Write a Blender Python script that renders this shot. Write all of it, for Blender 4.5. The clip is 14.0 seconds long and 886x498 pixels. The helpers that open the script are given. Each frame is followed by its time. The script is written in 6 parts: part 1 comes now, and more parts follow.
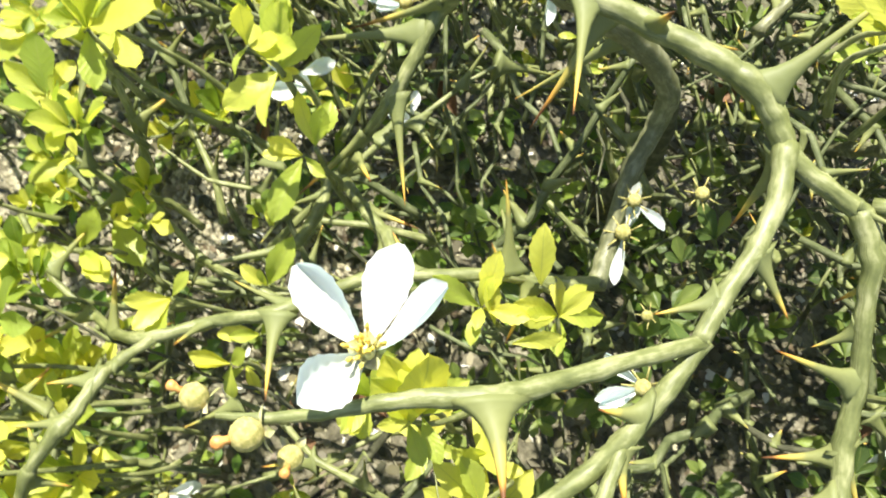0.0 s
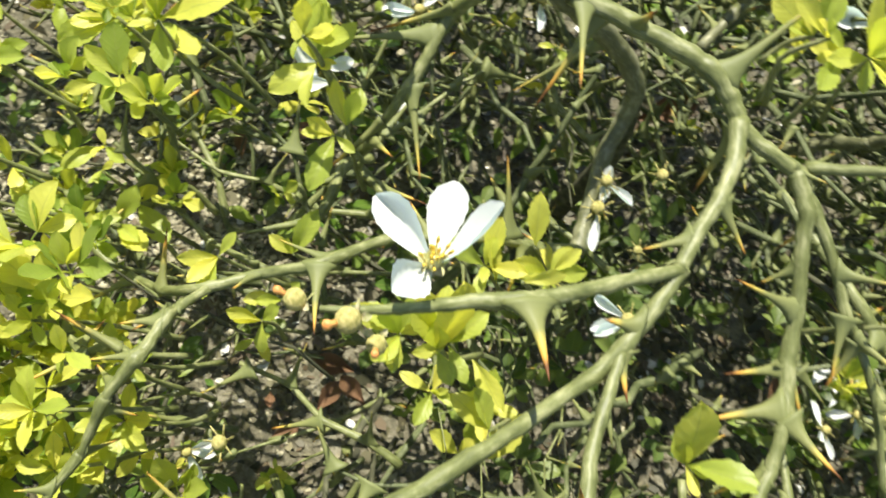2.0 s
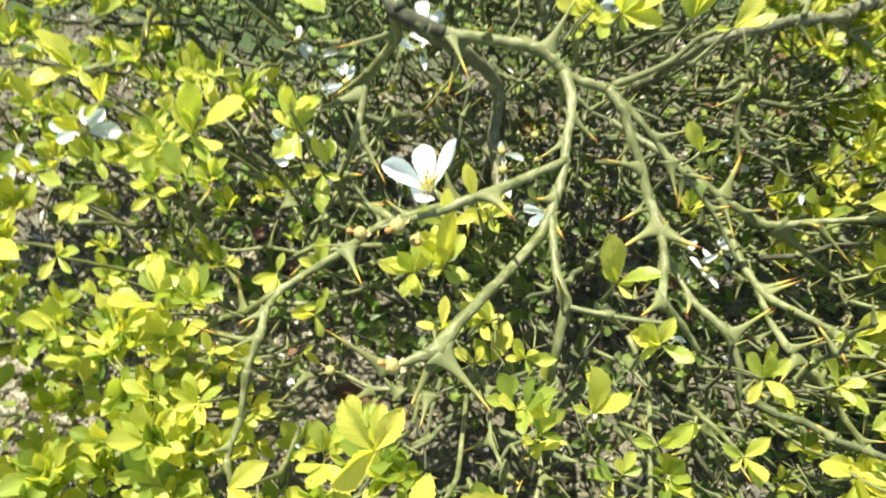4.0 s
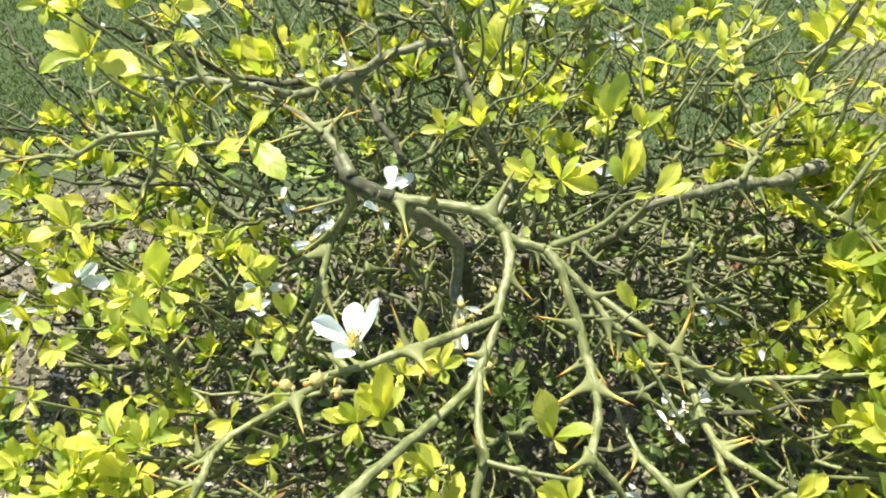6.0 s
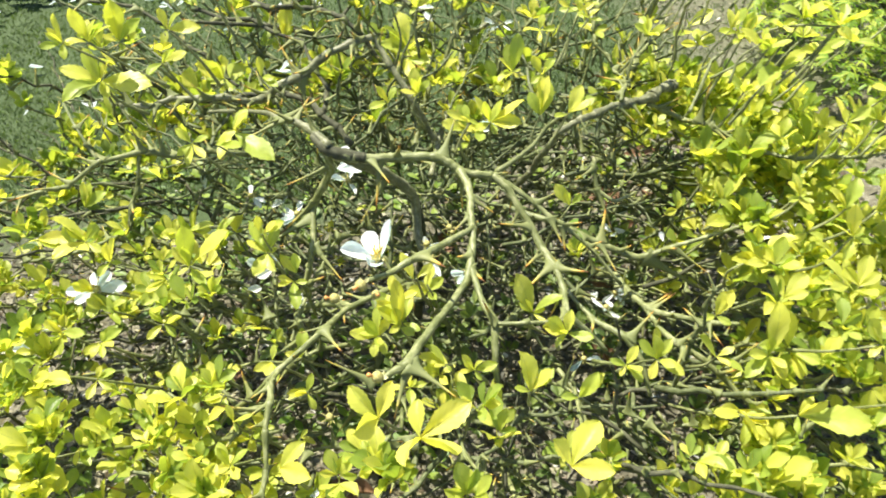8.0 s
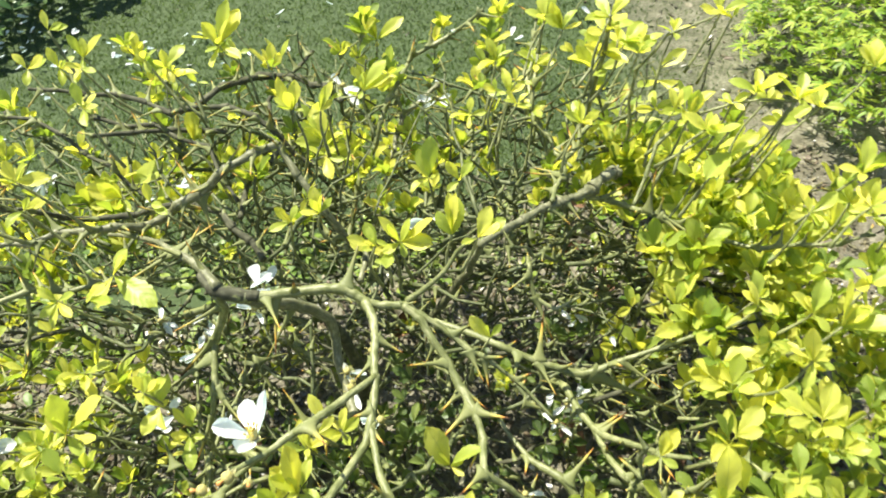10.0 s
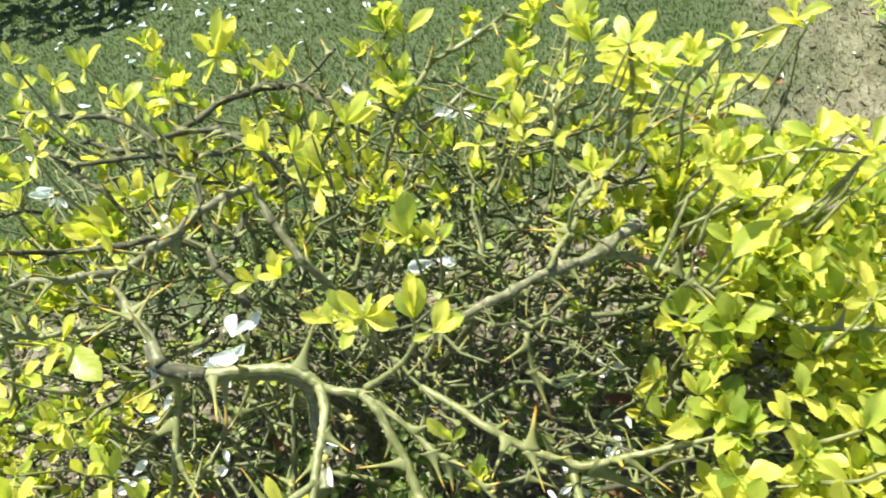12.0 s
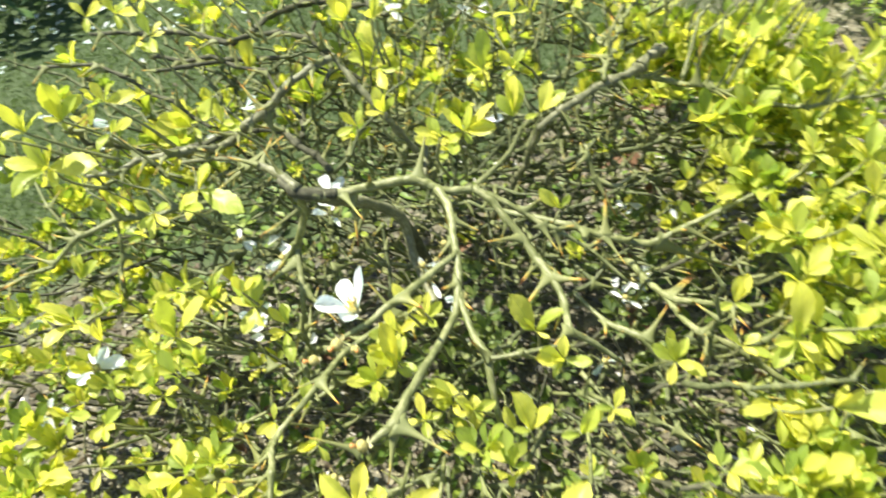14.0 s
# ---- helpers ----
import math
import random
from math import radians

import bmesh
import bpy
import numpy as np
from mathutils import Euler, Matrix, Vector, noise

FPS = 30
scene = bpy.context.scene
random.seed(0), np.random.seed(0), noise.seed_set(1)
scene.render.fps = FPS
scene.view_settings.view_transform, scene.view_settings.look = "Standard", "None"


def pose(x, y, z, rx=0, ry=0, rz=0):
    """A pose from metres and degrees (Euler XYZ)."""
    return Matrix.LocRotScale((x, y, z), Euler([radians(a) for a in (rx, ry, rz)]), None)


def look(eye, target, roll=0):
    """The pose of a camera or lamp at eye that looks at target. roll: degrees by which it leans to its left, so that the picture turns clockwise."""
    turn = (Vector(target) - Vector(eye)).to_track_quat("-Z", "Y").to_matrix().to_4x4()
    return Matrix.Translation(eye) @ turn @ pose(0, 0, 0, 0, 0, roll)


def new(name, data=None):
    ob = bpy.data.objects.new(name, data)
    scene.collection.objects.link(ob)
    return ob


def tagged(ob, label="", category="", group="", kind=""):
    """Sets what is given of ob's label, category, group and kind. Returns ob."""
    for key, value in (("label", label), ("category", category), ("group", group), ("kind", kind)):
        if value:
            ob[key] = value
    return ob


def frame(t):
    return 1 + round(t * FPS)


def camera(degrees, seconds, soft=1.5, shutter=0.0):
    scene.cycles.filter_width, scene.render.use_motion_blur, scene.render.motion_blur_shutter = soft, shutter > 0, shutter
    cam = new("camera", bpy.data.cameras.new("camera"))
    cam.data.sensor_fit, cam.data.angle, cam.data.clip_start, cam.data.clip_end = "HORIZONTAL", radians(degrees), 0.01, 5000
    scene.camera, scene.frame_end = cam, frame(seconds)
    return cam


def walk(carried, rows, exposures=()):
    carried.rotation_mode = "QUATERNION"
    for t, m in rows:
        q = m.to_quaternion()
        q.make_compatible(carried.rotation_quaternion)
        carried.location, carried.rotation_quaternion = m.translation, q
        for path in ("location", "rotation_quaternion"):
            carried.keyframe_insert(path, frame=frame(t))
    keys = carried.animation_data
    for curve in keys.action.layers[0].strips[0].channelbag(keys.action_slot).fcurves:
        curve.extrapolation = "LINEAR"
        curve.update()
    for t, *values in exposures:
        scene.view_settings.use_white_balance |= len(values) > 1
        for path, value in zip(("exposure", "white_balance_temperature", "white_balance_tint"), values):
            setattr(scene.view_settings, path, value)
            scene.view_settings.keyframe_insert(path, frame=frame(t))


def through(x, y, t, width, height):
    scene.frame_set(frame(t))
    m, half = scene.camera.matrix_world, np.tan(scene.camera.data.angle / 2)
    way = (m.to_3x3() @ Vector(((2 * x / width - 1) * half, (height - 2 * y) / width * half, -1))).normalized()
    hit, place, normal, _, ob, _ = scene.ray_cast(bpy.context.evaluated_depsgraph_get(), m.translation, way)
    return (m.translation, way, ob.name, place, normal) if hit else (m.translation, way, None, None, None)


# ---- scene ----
cam = camera(56.0, 14.0, soft=1.85, shutter=0.5)
PATH = [
    (0, (-0.0427, -0.1705, 0.7153), (-0.3338, 0.4254, -1.1716), 5.03),
    (0.5, (-0.0562, -0.1736, 0.7077), (-0.2172, 0.4066, -1.1994), 17.41),
    (1, (-0.0575, -0.1890, 0.7164), (-0.1944, 0.4848, -1.1617), 20.84),
    (1.5, (-0.0469, -0.2080, 0.7413), (-0.2736, 0.4926, -1.1182), 14.41),
    (2, (-0.0550, -0.2454, 0.7580), (-0.2276, 0.5346, -1.0755), 17.52),
    (2.2, (-0.0553, -0.2583, 0.7636), (-0.1718, 0.5453, -1.0642), 18.74),
    (4.3, (-0.0594, -0.4621, 0.9110), (-0.0953, 0.7184, -0.7030), 4.37),
    (4.5, (-0.0505, -0.4695, 0.9221), (-0.1002, 0.7721, -0.6451), 2.56),
    (5, (-0.0211, -0.4617, 0.9229), (-0.0780, 0.8199, -0.6115), 0.74),
    (5.5, (0.0128, -0.4479, 0.9317), (-0.1499, 0.8747, -0.5597), -0.20),
    (6, (0.0320, -0.4362, 0.9239), (-0.2101, 0.8867, -0.5564), 0.34),
    (6.5, (-0.0117, -0.4831, 0.9407), (-0.1946, 0.8773, -0.5139), -0.08),
    (7, (-0.0387, -0.5345, 0.9586), (-0.1119, 0.8578, -0.4754), 0.36),
    (7.5, (-0.0498, -0.5726, 0.9738), (-0.0256, 0.8403, -0.4416), -0.56),
    (8, (-0.0623, -0.6220, 0.9722), (0.0404, 0.7967, -0.4338), -0.93),
    (8.5, (-0.0418, -0.6300, 0.9857), (0.1008, 0.8100, -0.3949), -2.33),
    (9, (-0.0019, -0.5886, 0.9923), (0.1223, 0.8627, -0.3782), -4.50),
    (9.2, (0.0119, -0.5702, 0.9914), (0.1328, 0.8795, -0.3811), -5.13),
    (11.3, (0.1716, -0.3459, 1.0083), (-0.1103, 0.9450, -0.4931), -13.40),
    (11.5, (0.1849, -0.3363, 1.0027), (-0.1264, 0.9458, -0.5004), -14.61),
    (12, (0.2232, -0.3115, 0.9888), (-0.1528, 0.9445, -0.5215), -18.01),
    (12.5, (0.2632, -0.3260, 0.9779), (-0.1154, 0.9221, -0.5383), -20.44),
    (13, (0.2136, -0.3818, 0.9939), (-0.1792, 0.9089, -0.4824), -22.33),
    (13.5, (0.0980, -0.4758, 0.9888), (-0.2220, 0.8542, -0.4703), -20.97),
    (14, (0.0210, -0.5522, 0.9782), (-0.0533, 0.8064, -0.4876), -15.33),
]
EXPOSURES = [(0.0, 1.41), (0.5, 0.98), (1.0, 0.89), (1.5, 0.88), (2.2, 1.04), (4.3, 1.28), (9.2, 1.37), (11.3, 1.39), (14.0, 1.46)]
walk(cam, [(t, look(eye, target, roll)) for t, eye, target, roll in PATH], EXPOSURES)

# ==== place ====
# World and sun: a clear spring noon, the sun ahead of the walker and a little to the left.
SUN_DIR = Vector((-0.28, 0.34, 0.90)).normalized()
world = bpy.data.worlds.new("sky")
scene.world = world
world.use_nodes = True
wn = world.node_tree
sky = wn.nodes.new("ShaderNodeTexSky")
sky.sky_type = "NISHITA"
sky.sun_disc = False
sky.sun_elevation = math.asin(SUN_DIR.z)
sky.sun_rotation = math.atan2(SUN_DIR.x, SUN_DIR.y)
wn.links.new(sky.outputs[0], wn.nodes["Background"].inputs[0])
wn.nodes["Background"].inputs[1].default_value = 0.075
sun = new("sun", bpy.data.lights.new("sun", "SUN"))
sun.data.energy = 5.0
sun.data.angle = radians(0.5)
sun.data.color = (1.0, 0.95, 0.82)
sun.matrix_world = look(SUN_DIR * 6, (0, 0, 0))

# ---- materials ----


def material(name):
    m = bpy.data.materials.new(name)
    m.use_nodes = True
    return m, m.node_tree.nodes, m.node_tree.links, m.node_tree.nodes["Principled BSDF"]


def ramp(nodes, stops, kind="LINEAR"):
    r = nodes.new("ShaderNodeValToRGB")
    r.color_ramp.interpolation = kind
    e = r.color_ramp.elements
    while len(e) < len(stops):
        e.new(0.5)
    for k, (p, c) in zip(e, stops):
        k.position, k.color = p, (*c, 1)
    return r


def noise_tex(nodes, links, scale, detail=4.0, coord="Object", rough=0.55):
    n = nodes.new("ShaderNodeTexNoise")
    n.inputs["Scale"].default_value, n.inputs["Detail"].default_value = scale, detail
    n.inputs["Roughness"].default_value = rough
    c = nodes.new("ShaderNodeTexCoord")
    links.new(c.outputs[coord], n.inputs["Vector"])
    return n


def math_node(nodes, links, op, a, b=None):
    m = nodes.new("ShaderNodeMath")
    m.operation = op
    for n, v in enumerate((a, b)):
        if v is None:
            continue
        if isinstance(v, (int, float)):
            m.inputs[n].default_value = v
        else:
            links.new(v, m.inputs[n])
    return m.outputs[0]


def mix_rgb(nodes, links, fac, a, b, mode="MIX"):
    m = nodes.new("ShaderNodeMix")
    m.data_type, m.blend_type = "RGBA", mode
    for n, v in ((0, fac), (6, a), (7, b)):
        if isinstance(v, (int, float)):
            m.inputs[n].default_value = v
        elif isinstance(v, tuple):
            m.inputs[n].default_value = (*v, 1)
        else:
            links.new(v, m.inputs[n])
    return m.outputs[2]


def bump(nodes, links, height, strength, distance, bsdf):
    b = nodes.new("ShaderNodeBump")
    b.inputs["Strength"].default_value, b.inputs["Distance"].default_value = strength, distance
    links.new(height, b.inputs["Height"])
    links.new(b.outputs[0], bsdf.inputs["Normal"])


def bark_material(name, dark, mid, pale, rough=0.55, streak=60.0, sheen=0.2):
    m, nodes, links, bsdf = material(name)
    uv = nodes.new("ShaderNodeTexCoord")
    mp = nodes.new("ShaderNodeMapping")
    mp.inputs["Scale"].default_value = (6.0, 1.6, 1.0)
    links.new(uv.outputs["UV"], mp.inputs["Vector"])
    fine = nodes.new("ShaderNodeTexNoise")
    fine.inputs["Scale"].default_value, fine.inputs["Detail"].default_value = 1.6, 5
    links.new(mp.outputs[0], fine.inputs["Vector"])
    broad = noise_tex(nodes, links, streak, 5, rough=0.65)
    total = math_node(nodes, links, "ADD", math_node(nodes, links, "MULTIPLY", fine.outputs[0], 0.45), math_node(nodes, links, "MULTIPLY", broad.outputs[0], 0.6))
    r = ramp(nodes, [(0.34, dark), (0.52, mid), (0.70, pale)])
    links.new(total, r.inputs[0])
    links.new(r.outputs[0], bsdf.inputs["Base Color"])
    bsdf.inputs["Roughness"].default_value = rough
    bsdf.inputs["Specular IOR Level"].default_value = sheen
    bump(nodes, links, total, 0.6, 0.0014, bsdf)
    return m


BARK_GREEN = bark_material("green_bark", (0.070, 0.084, 0.026), (0.150, 0.168, 0.058), (0.34, 0.345, 0.175), 0.48, 60, 0.42)
BARK_GREY = bark_material("grey_bark", (0.062, 0.066, 0.030), (0.130, 0.136, 0.066), (0.32, 0.315, 0.195), 0.50, 90, 0.40)
# Darker bark copies: shade inside and behind the shrub is put into their colour.
BARK_TWIG = bark_material("shaded_twig_bark", (0.044, 0.056, 0.022), (0.098, 0.116, 0.050), (0.21, 0.225, 0.13), 0.5, 90)
BARK_DARK = bark_material("shade_dark_bark", (0.030, 0.031, 0.018), (0.066, 0.068, 0.040), (0.145, 0.145, 0.09), 0.75, 90)


def thorn_material(name, mass=False, low=0.10):
    m, nodes, links, bsdf = material(name)
    uv = nodes.new("ShaderNodeTexCoord")
    sep = nodes.new("ShaderNodeSeparateXYZ")
    links.new(uv.outputs["UV"], sep.inputs[0])
    info = nodes.new("ShaderNodeObjectInfo")
    isl = nodes.new("ShaderNodeNewGeometry")
    pick = isl.outputs["Random Per Island"] if mass else info.outputs["Random"]
    shift = math_node(nodes, links, "SUBTRACT", math_node(nodes, links, "MULTIPLY", pick, 0.36), low)
    n = noise_tex(nodes, links, 300, 2)
    t = math_node(nodes, links, "ADD", math_node(nodes, links, "SUBTRACT", sep.outputs[1], shift), math_node(nodes, links, "MULTIPLY", n.outputs[0], 0.12))
    r = ramp(nodes, [(0.0, (0.15, 0.17, 0.065)), (0.50, (0.19, 0.20, 0.07)), (0.68, (0.44, 0.36, 0.08)), (0.84, (0.52, 0.27, 0.05)), (0.94, (0.13, 0.055, 0.02))])
    links.new(t, r.inputs[0])
    links.new(r.outputs[0], bsdf.inputs["Base Color"])
    bsdf.inputs["Roughness"].default_value = 0.55
    bsdf.inputs["Specular IOR Level"].default_value = 0.25
    return m


THORN = thorn_material("thorn_green_orange")
THORN_MASS = thorn_material("thorn_mass_green", True, -0.14)
THORN_DULL = thorn_material("thorn_dull_green", False, -0.12)


def leaf_material(name, deep, mid, young, through, share=0.5, vein=(0.34, 0.38, 0.10), per_island=False, rough=0.42):
    m, nodes, links, bsdf = material(name)
    uv = nodes.new("ShaderNodeTexCoord")
    sep = nodes.new("ShaderNodeSeparateXYZ")
    links.new(uv.outputs["UV"], sep.inputs[0])
    across = math_node(nodes, links, "ABSOLUTE", math_node(nodes, links, "SUBTRACT", sep.outputs[0], 0.5))
    if per_island:
        g = nodes.new("ShaderNodeNewGeometry")
        rnd = g.outputs["Random Per Island"]
    else:
        info = nodes.new("ShaderNodeObjectInfo")
        rnd = info.outputs["Random"]
    r = ramp(nodes, [(0.0, deep), (0.40, mid), (0.84, young), (0.95, young), (1.0, (young[0] * 1.06, young[1] * 0.88, young[2] * 0.6))])
    blotch = noise_tex(nodes, links, 70, 3)
    links.new(math_node(nodes, links, "ADD", math_node(nodes, links, "MULTIPLY", rnd, 0.85), math_node(nodes, links, "MULTIPLY", blotch.outputs[0], 0.22)), r.inputs[0])
    mid_line = math_node(nodes, links, "LESS_THAN", across, 0.022)
    wave = math_node(nodes, links, "SINE", math_node(nodes, links, "MULTIPLY", math_node(nodes, links, "SUBTRACT", sep.outputs[1], math_node(nodes, links, "MULTIPLY", across, 0.55)), 46.0))
    side = math_node(nodes, links, "MULTIPLY", math_node(nodes, links, "GREATER_THAN", wave, 0.92), 0.30)
    lines = math_node(nodes, links, "MAXIMUM", mid_line, side)
    col = mix_rgb(nodes, links, math_node(nodes, links, "MULTIPLY", lines, 0.36), r.outputs[0], vein)
    links.new(col, bsdf.inputs["Base Color"])
    bsdf.inputs["Roughness"].default_value = rough
    bsdf.inputs["Specular IOR Level"].default_value = 0.5
    height = math_node(nodes, links, "SUBTRACT", math_node(nodes, links, "MULTIPLY", blotch.outputs[0], 0.5), math_node(nodes, links, "MULTIPLY", math_node(nodes, links, "MAXIMUM", mid_line, math_node(nodes, links, "MULTIPLY", wave, 0.22)), 0.4))
    bump(nodes, links, height, 0.6, 0.0013, bsdf)
    tr = nodes.new("ShaderNodeBsdfTranslucent")
    links.new(mix_rgb(nodes, links, 1.0, col, through, "MULTIPLY"), tr.inputs["Color"])
    mx = nodes.new("ShaderNodeMixShader")
    mx.inputs[0].default_value = share
    links.new(bsdf.outputs[0], mx.inputs[1])
    links.new(tr.outputs[0], mx.inputs[2])
    links.new(mx.outputs[0], nodes["Material Output"].inputs["Surface"])
    return m


LEAF_COLOURS = dict(deep=(0.09, 0.165, 0.022), mid=(0.315, 0.40, 0.068), young=(0.64, 0.63, 0.118), through=(1.48, 1.48, 0.68))
LEAF = leaf_material("leaf_yellow_green", **LEAF_COLOURS)
LEAF_MASS = leaf_material("leaf_mass", **LEAF_COLOURS, per_island=True)
LEAF_YOUNG = leaf_material("leaf_young", (0.22, 0.33, 0.046), (0.50, 0.55, 0.096), (0.73, 0.68, 0.128), (1.48, 1.48, 0.68), per_island=True)
# Shaded copy of the leaf mass: inner shade is in its dark greens.
LEAF_SHADED = leaf_material("leaf_shaded_green", (0.05, 0.085, 0.022), (0.105, 0.165, 0.042), (0.22, 0.28, 0.070), (1.2, 1.3, 0.7), per_island=True)
MAPLE = leaf_material("maple_leaf", (0.10, 0.20, 0.022), (0.22, 0.35, 0.038), (0.40, 0.47, 0.065), (1.4, 1.4, 0.6), per_island=True)
EVERGREEN = leaf_material("evergreen_leaf", (0.028, 0.070, 0.020), (0.066, 0.135, 0.038), (0.14, 0.22, 0.062), (1.0, 1.2, 0.5), 0.25, (0.06, 0.1, 0.04), True, 0.3)
SHOOT_LEAF = leaf_material("shoot_leaf", (0.16, 0.26, 0.03), (0.28, 0.38, 0.05), (0.42, 0.46, 0.08), (1.4, 1.4, 0.6))
GRASS = leaf_material("grass_blade", (0.060, 0.098, 0.031), (0.078, 0.124, 0.038), (0.110, 0.158, 0.050), (1.2, 1.3, 0.6), 0.40, (0.08, 0.12, 0.04), True, 0.5)
WEED = leaf_material("weed_leaf", (0.06, 0.13, 0.02), (0.14, 0.24, 0.03), (0.26, 0.34, 0.05), (1.4, 1.4, 0.6), 0.45, per_island=True)


def petal_material(name, base, through):
    m, nodes, links, bsdf = material(name)
    uv = nodes.new("ShaderNodeTexCoord")
    sep = nodes.new("ShaderNodeSeparateXYZ")
    links.new(uv.outputs["UV"], sep.inputs[0])
    wave = math_node(nodes, links, "SINE", math_node(nodes, links, "MULTIPLY", sep.outputs[0], 60.0))
    n = noise_tex(nodes, links, 250, 3)
    col = mix_rgb(nodes, links, math_node(nodes, links, "MULTIPLY", math_node(nodes, links, "ADD", math_node(nodes, links, "MULTIPLY", wave, 0.06), n.outputs[0]), 0.15), base, (base[0] * 0.88, base[1] * 0.93, base[2] * 0.86))
    links.new(col, bsdf.inputs["Base Color"])
    bsdf.inputs["Roughness"].default_value = 0.6
    bump(nodes, links, n.outputs[0], 0.15, 0.0004, bsdf)
    tr = nodes.new("ShaderNodeBsdfTranslucent")
    tr.inputs["Color"].default_value = (*through, 1)
    mx = nodes.new("ShaderNodeMixShader")
    mx.inputs[0].default_value = 0.42
    links.new(bsdf.outputs[0], mx.inputs[1])
    links.new(tr.outputs[0], mx.inputs[2])
    links.new(mx.outputs[0], nodes["Material Output"].inputs["Surface"])
    return m


PETAL = petal_material("white_petal", (0.86, 0.88, 0.87), (0.68, 0.86, 0.82))


def plain(name, colour, other, rough, scale=200.0, glow=0.0):
    m, nodes, links, bsdf = material(name)
    n = noise_tex(nodes, links, scale, 3)
    r = ramp(nodes, [(0.35, colour), (0.65, other)])
    links.new(n.outputs[0], r.inputs[0])
    links.new(r.outputs[0], bsdf.inputs["Base Color"])
    bsdf.inputs["Roughness"].default_value = rough
    bump(nodes, links, n.outputs[0], 0.4, 0.001, bsdf)
    return m


ANTHER = plain("anther_yellow", (0.62, 0.45, 0.04), (0.75, 0.60, 0.12), 0.7, 600)
FILAMENT = plain("filament_cream", (0.74, 0.68, 0.25), (0.82, 0.78, 0.42), 0.6, 500)
CALYX = plain("calyx_green", (0.36, 0.38, 0.14), (0.52, 0.46, 0.30), 0.6, 300)
FRUIT = plain("downy_fruit", (0.22, 0.21, 0.05), (0.46, 0.40, 0.15), 0.9, 500)
STIGMA = plain("orange_stigma", (0.52, 0.20, 0.05), (0.64, 0.34, 0.10), 0.5, 400)
DRY_LEAF = plain("dry_leaf", (0.10, 0.052, 0.024), (0.20, 0.105, 0.048), 0.7, 120)


def chip_material():
    m, nodes, links, bsdf = material("litter_chips")
    g = nodes.new("ShaderNodeNewGeometry")
    r = ramp(nodes, [(0.0, (0.024, 0.025, 0.011)), (0.30, (0.068, 0.058, 0.030)), (0.50, (0.115, 0.080, 0.048)), (0.64, (0.130, 0.118, 0.064)), (0.80, (0.21, 0.185, 0.105)), (0.91, (0.36, 0.33, 0.21)), (0.968, (0.70, 0.68, 0.62))], "CONSTANT")
    links.new(g.outputs["Random Per Island"], r.inputs[0])
    n = noise_tex(nodes, links, 300, 3)
    links.new(mix_rgb(nodes, links, math_node(nodes, links, "MULTIPLY", n.outputs[0], 0.5), r.outputs[0], (0.085, 0.08, 0.04)), bsdf.inputs["Base Color"])
    bsdf.inputs["Roughness"].default_value = 0.6
    return m


CHIPS = chip_material()
GRIT = plain("pale_grit", (0.14, 0.125, 0.075), (0.42, 0.39, 0.27), 0.85, 120)


def ground_material():
    m, nodes, links, bsdf = material("bed_and_lawn_soil")
    coarse = noise_tex(nodes, links, 22, 6)
    fine = noise_tex(nodes, links, 170, 5, rough=0.7)
    soil = ramp(nodes, [(0.32, (0.040, 0.036, 0.020)), (0.50, (0.120, 0.110, 0.070)), (0.66, (0.26, 0.242, 0.172)), (0.82, (0.46, 0.435, 0.365))])
    links.new(math_node(nodes, links, "ADD", math_node(nodes, links, "MULTIPLY", coarse.outputs[0], 0.5), math_node(nodes, links, "MULTIPLY", fine.outputs[0], 0.55)), soil.inputs[0])
    turf = ramp(nodes, [(0.3, (0.034, 0.058, 0.017)), (0.7, (0.060, 0.092, 0.028))])
    links.new(fine.outputs[0], turf.inputs[0])
    at = nodes.new("ShaderNodeAttribute")
    at.attribute_name = "turf"
    links.new(mix_rgb(nodes, links, at.outputs["Fac"], soil.outputs[0], turf.outputs[0]), bsdf.inputs["Base Color"])
    bsdf.inputs["Roughness"].default_value = 0.9
    bump(nodes, links, fine.outputs[0], 0.8, 0.006, bsdf)
    return m


GROUND = ground_material()

# ---- mesh tools ----
rng = np.random.default_rng(7)


class Soup:
    """Vertices, faces and UVs gathered for one mesh."""

    def __init__(self):
        self.v, self.f, self.uv, self.n = [], [], [], 0

    def add(self, verts, faces, uvs, m=None):
        verts = np.asarray(verts, float)
        if m is not None:
            m = np.array(m)
            verts = verts @ m[:3, :3].T + m[:3, 3]
        self.v.append(verts)
        self.uv.append(np.asarray(uvs, float))
        self.f += [tuple(i + self.n for i in f) for f in faces]
        self.n += len(verts)
        return self

    def mesh(self, name, mat, smooth_shade=True):
        me = bpy.data.meshes.new(name)
        verts, uvs = np.concatenate(self.v), np.concatenate(self.uv)
        me.from_pydata(verts.tolist(), [], self.f)
        layer = me.uv_layers.new(name="UVMap")
        idx = np.empty(len(me.loops), dtype=np.int32)
        me.loops.foreach_get("vertex_index", idx)
        layer.data.foreach_set("uv", uvs[idx].astype(np.float32).ravel())
        me.polygons.foreach_set("use_smooth", np.full(len(me.polygons), smooth_shade))
        me.materials.append(mat)
        me.update()
        return me


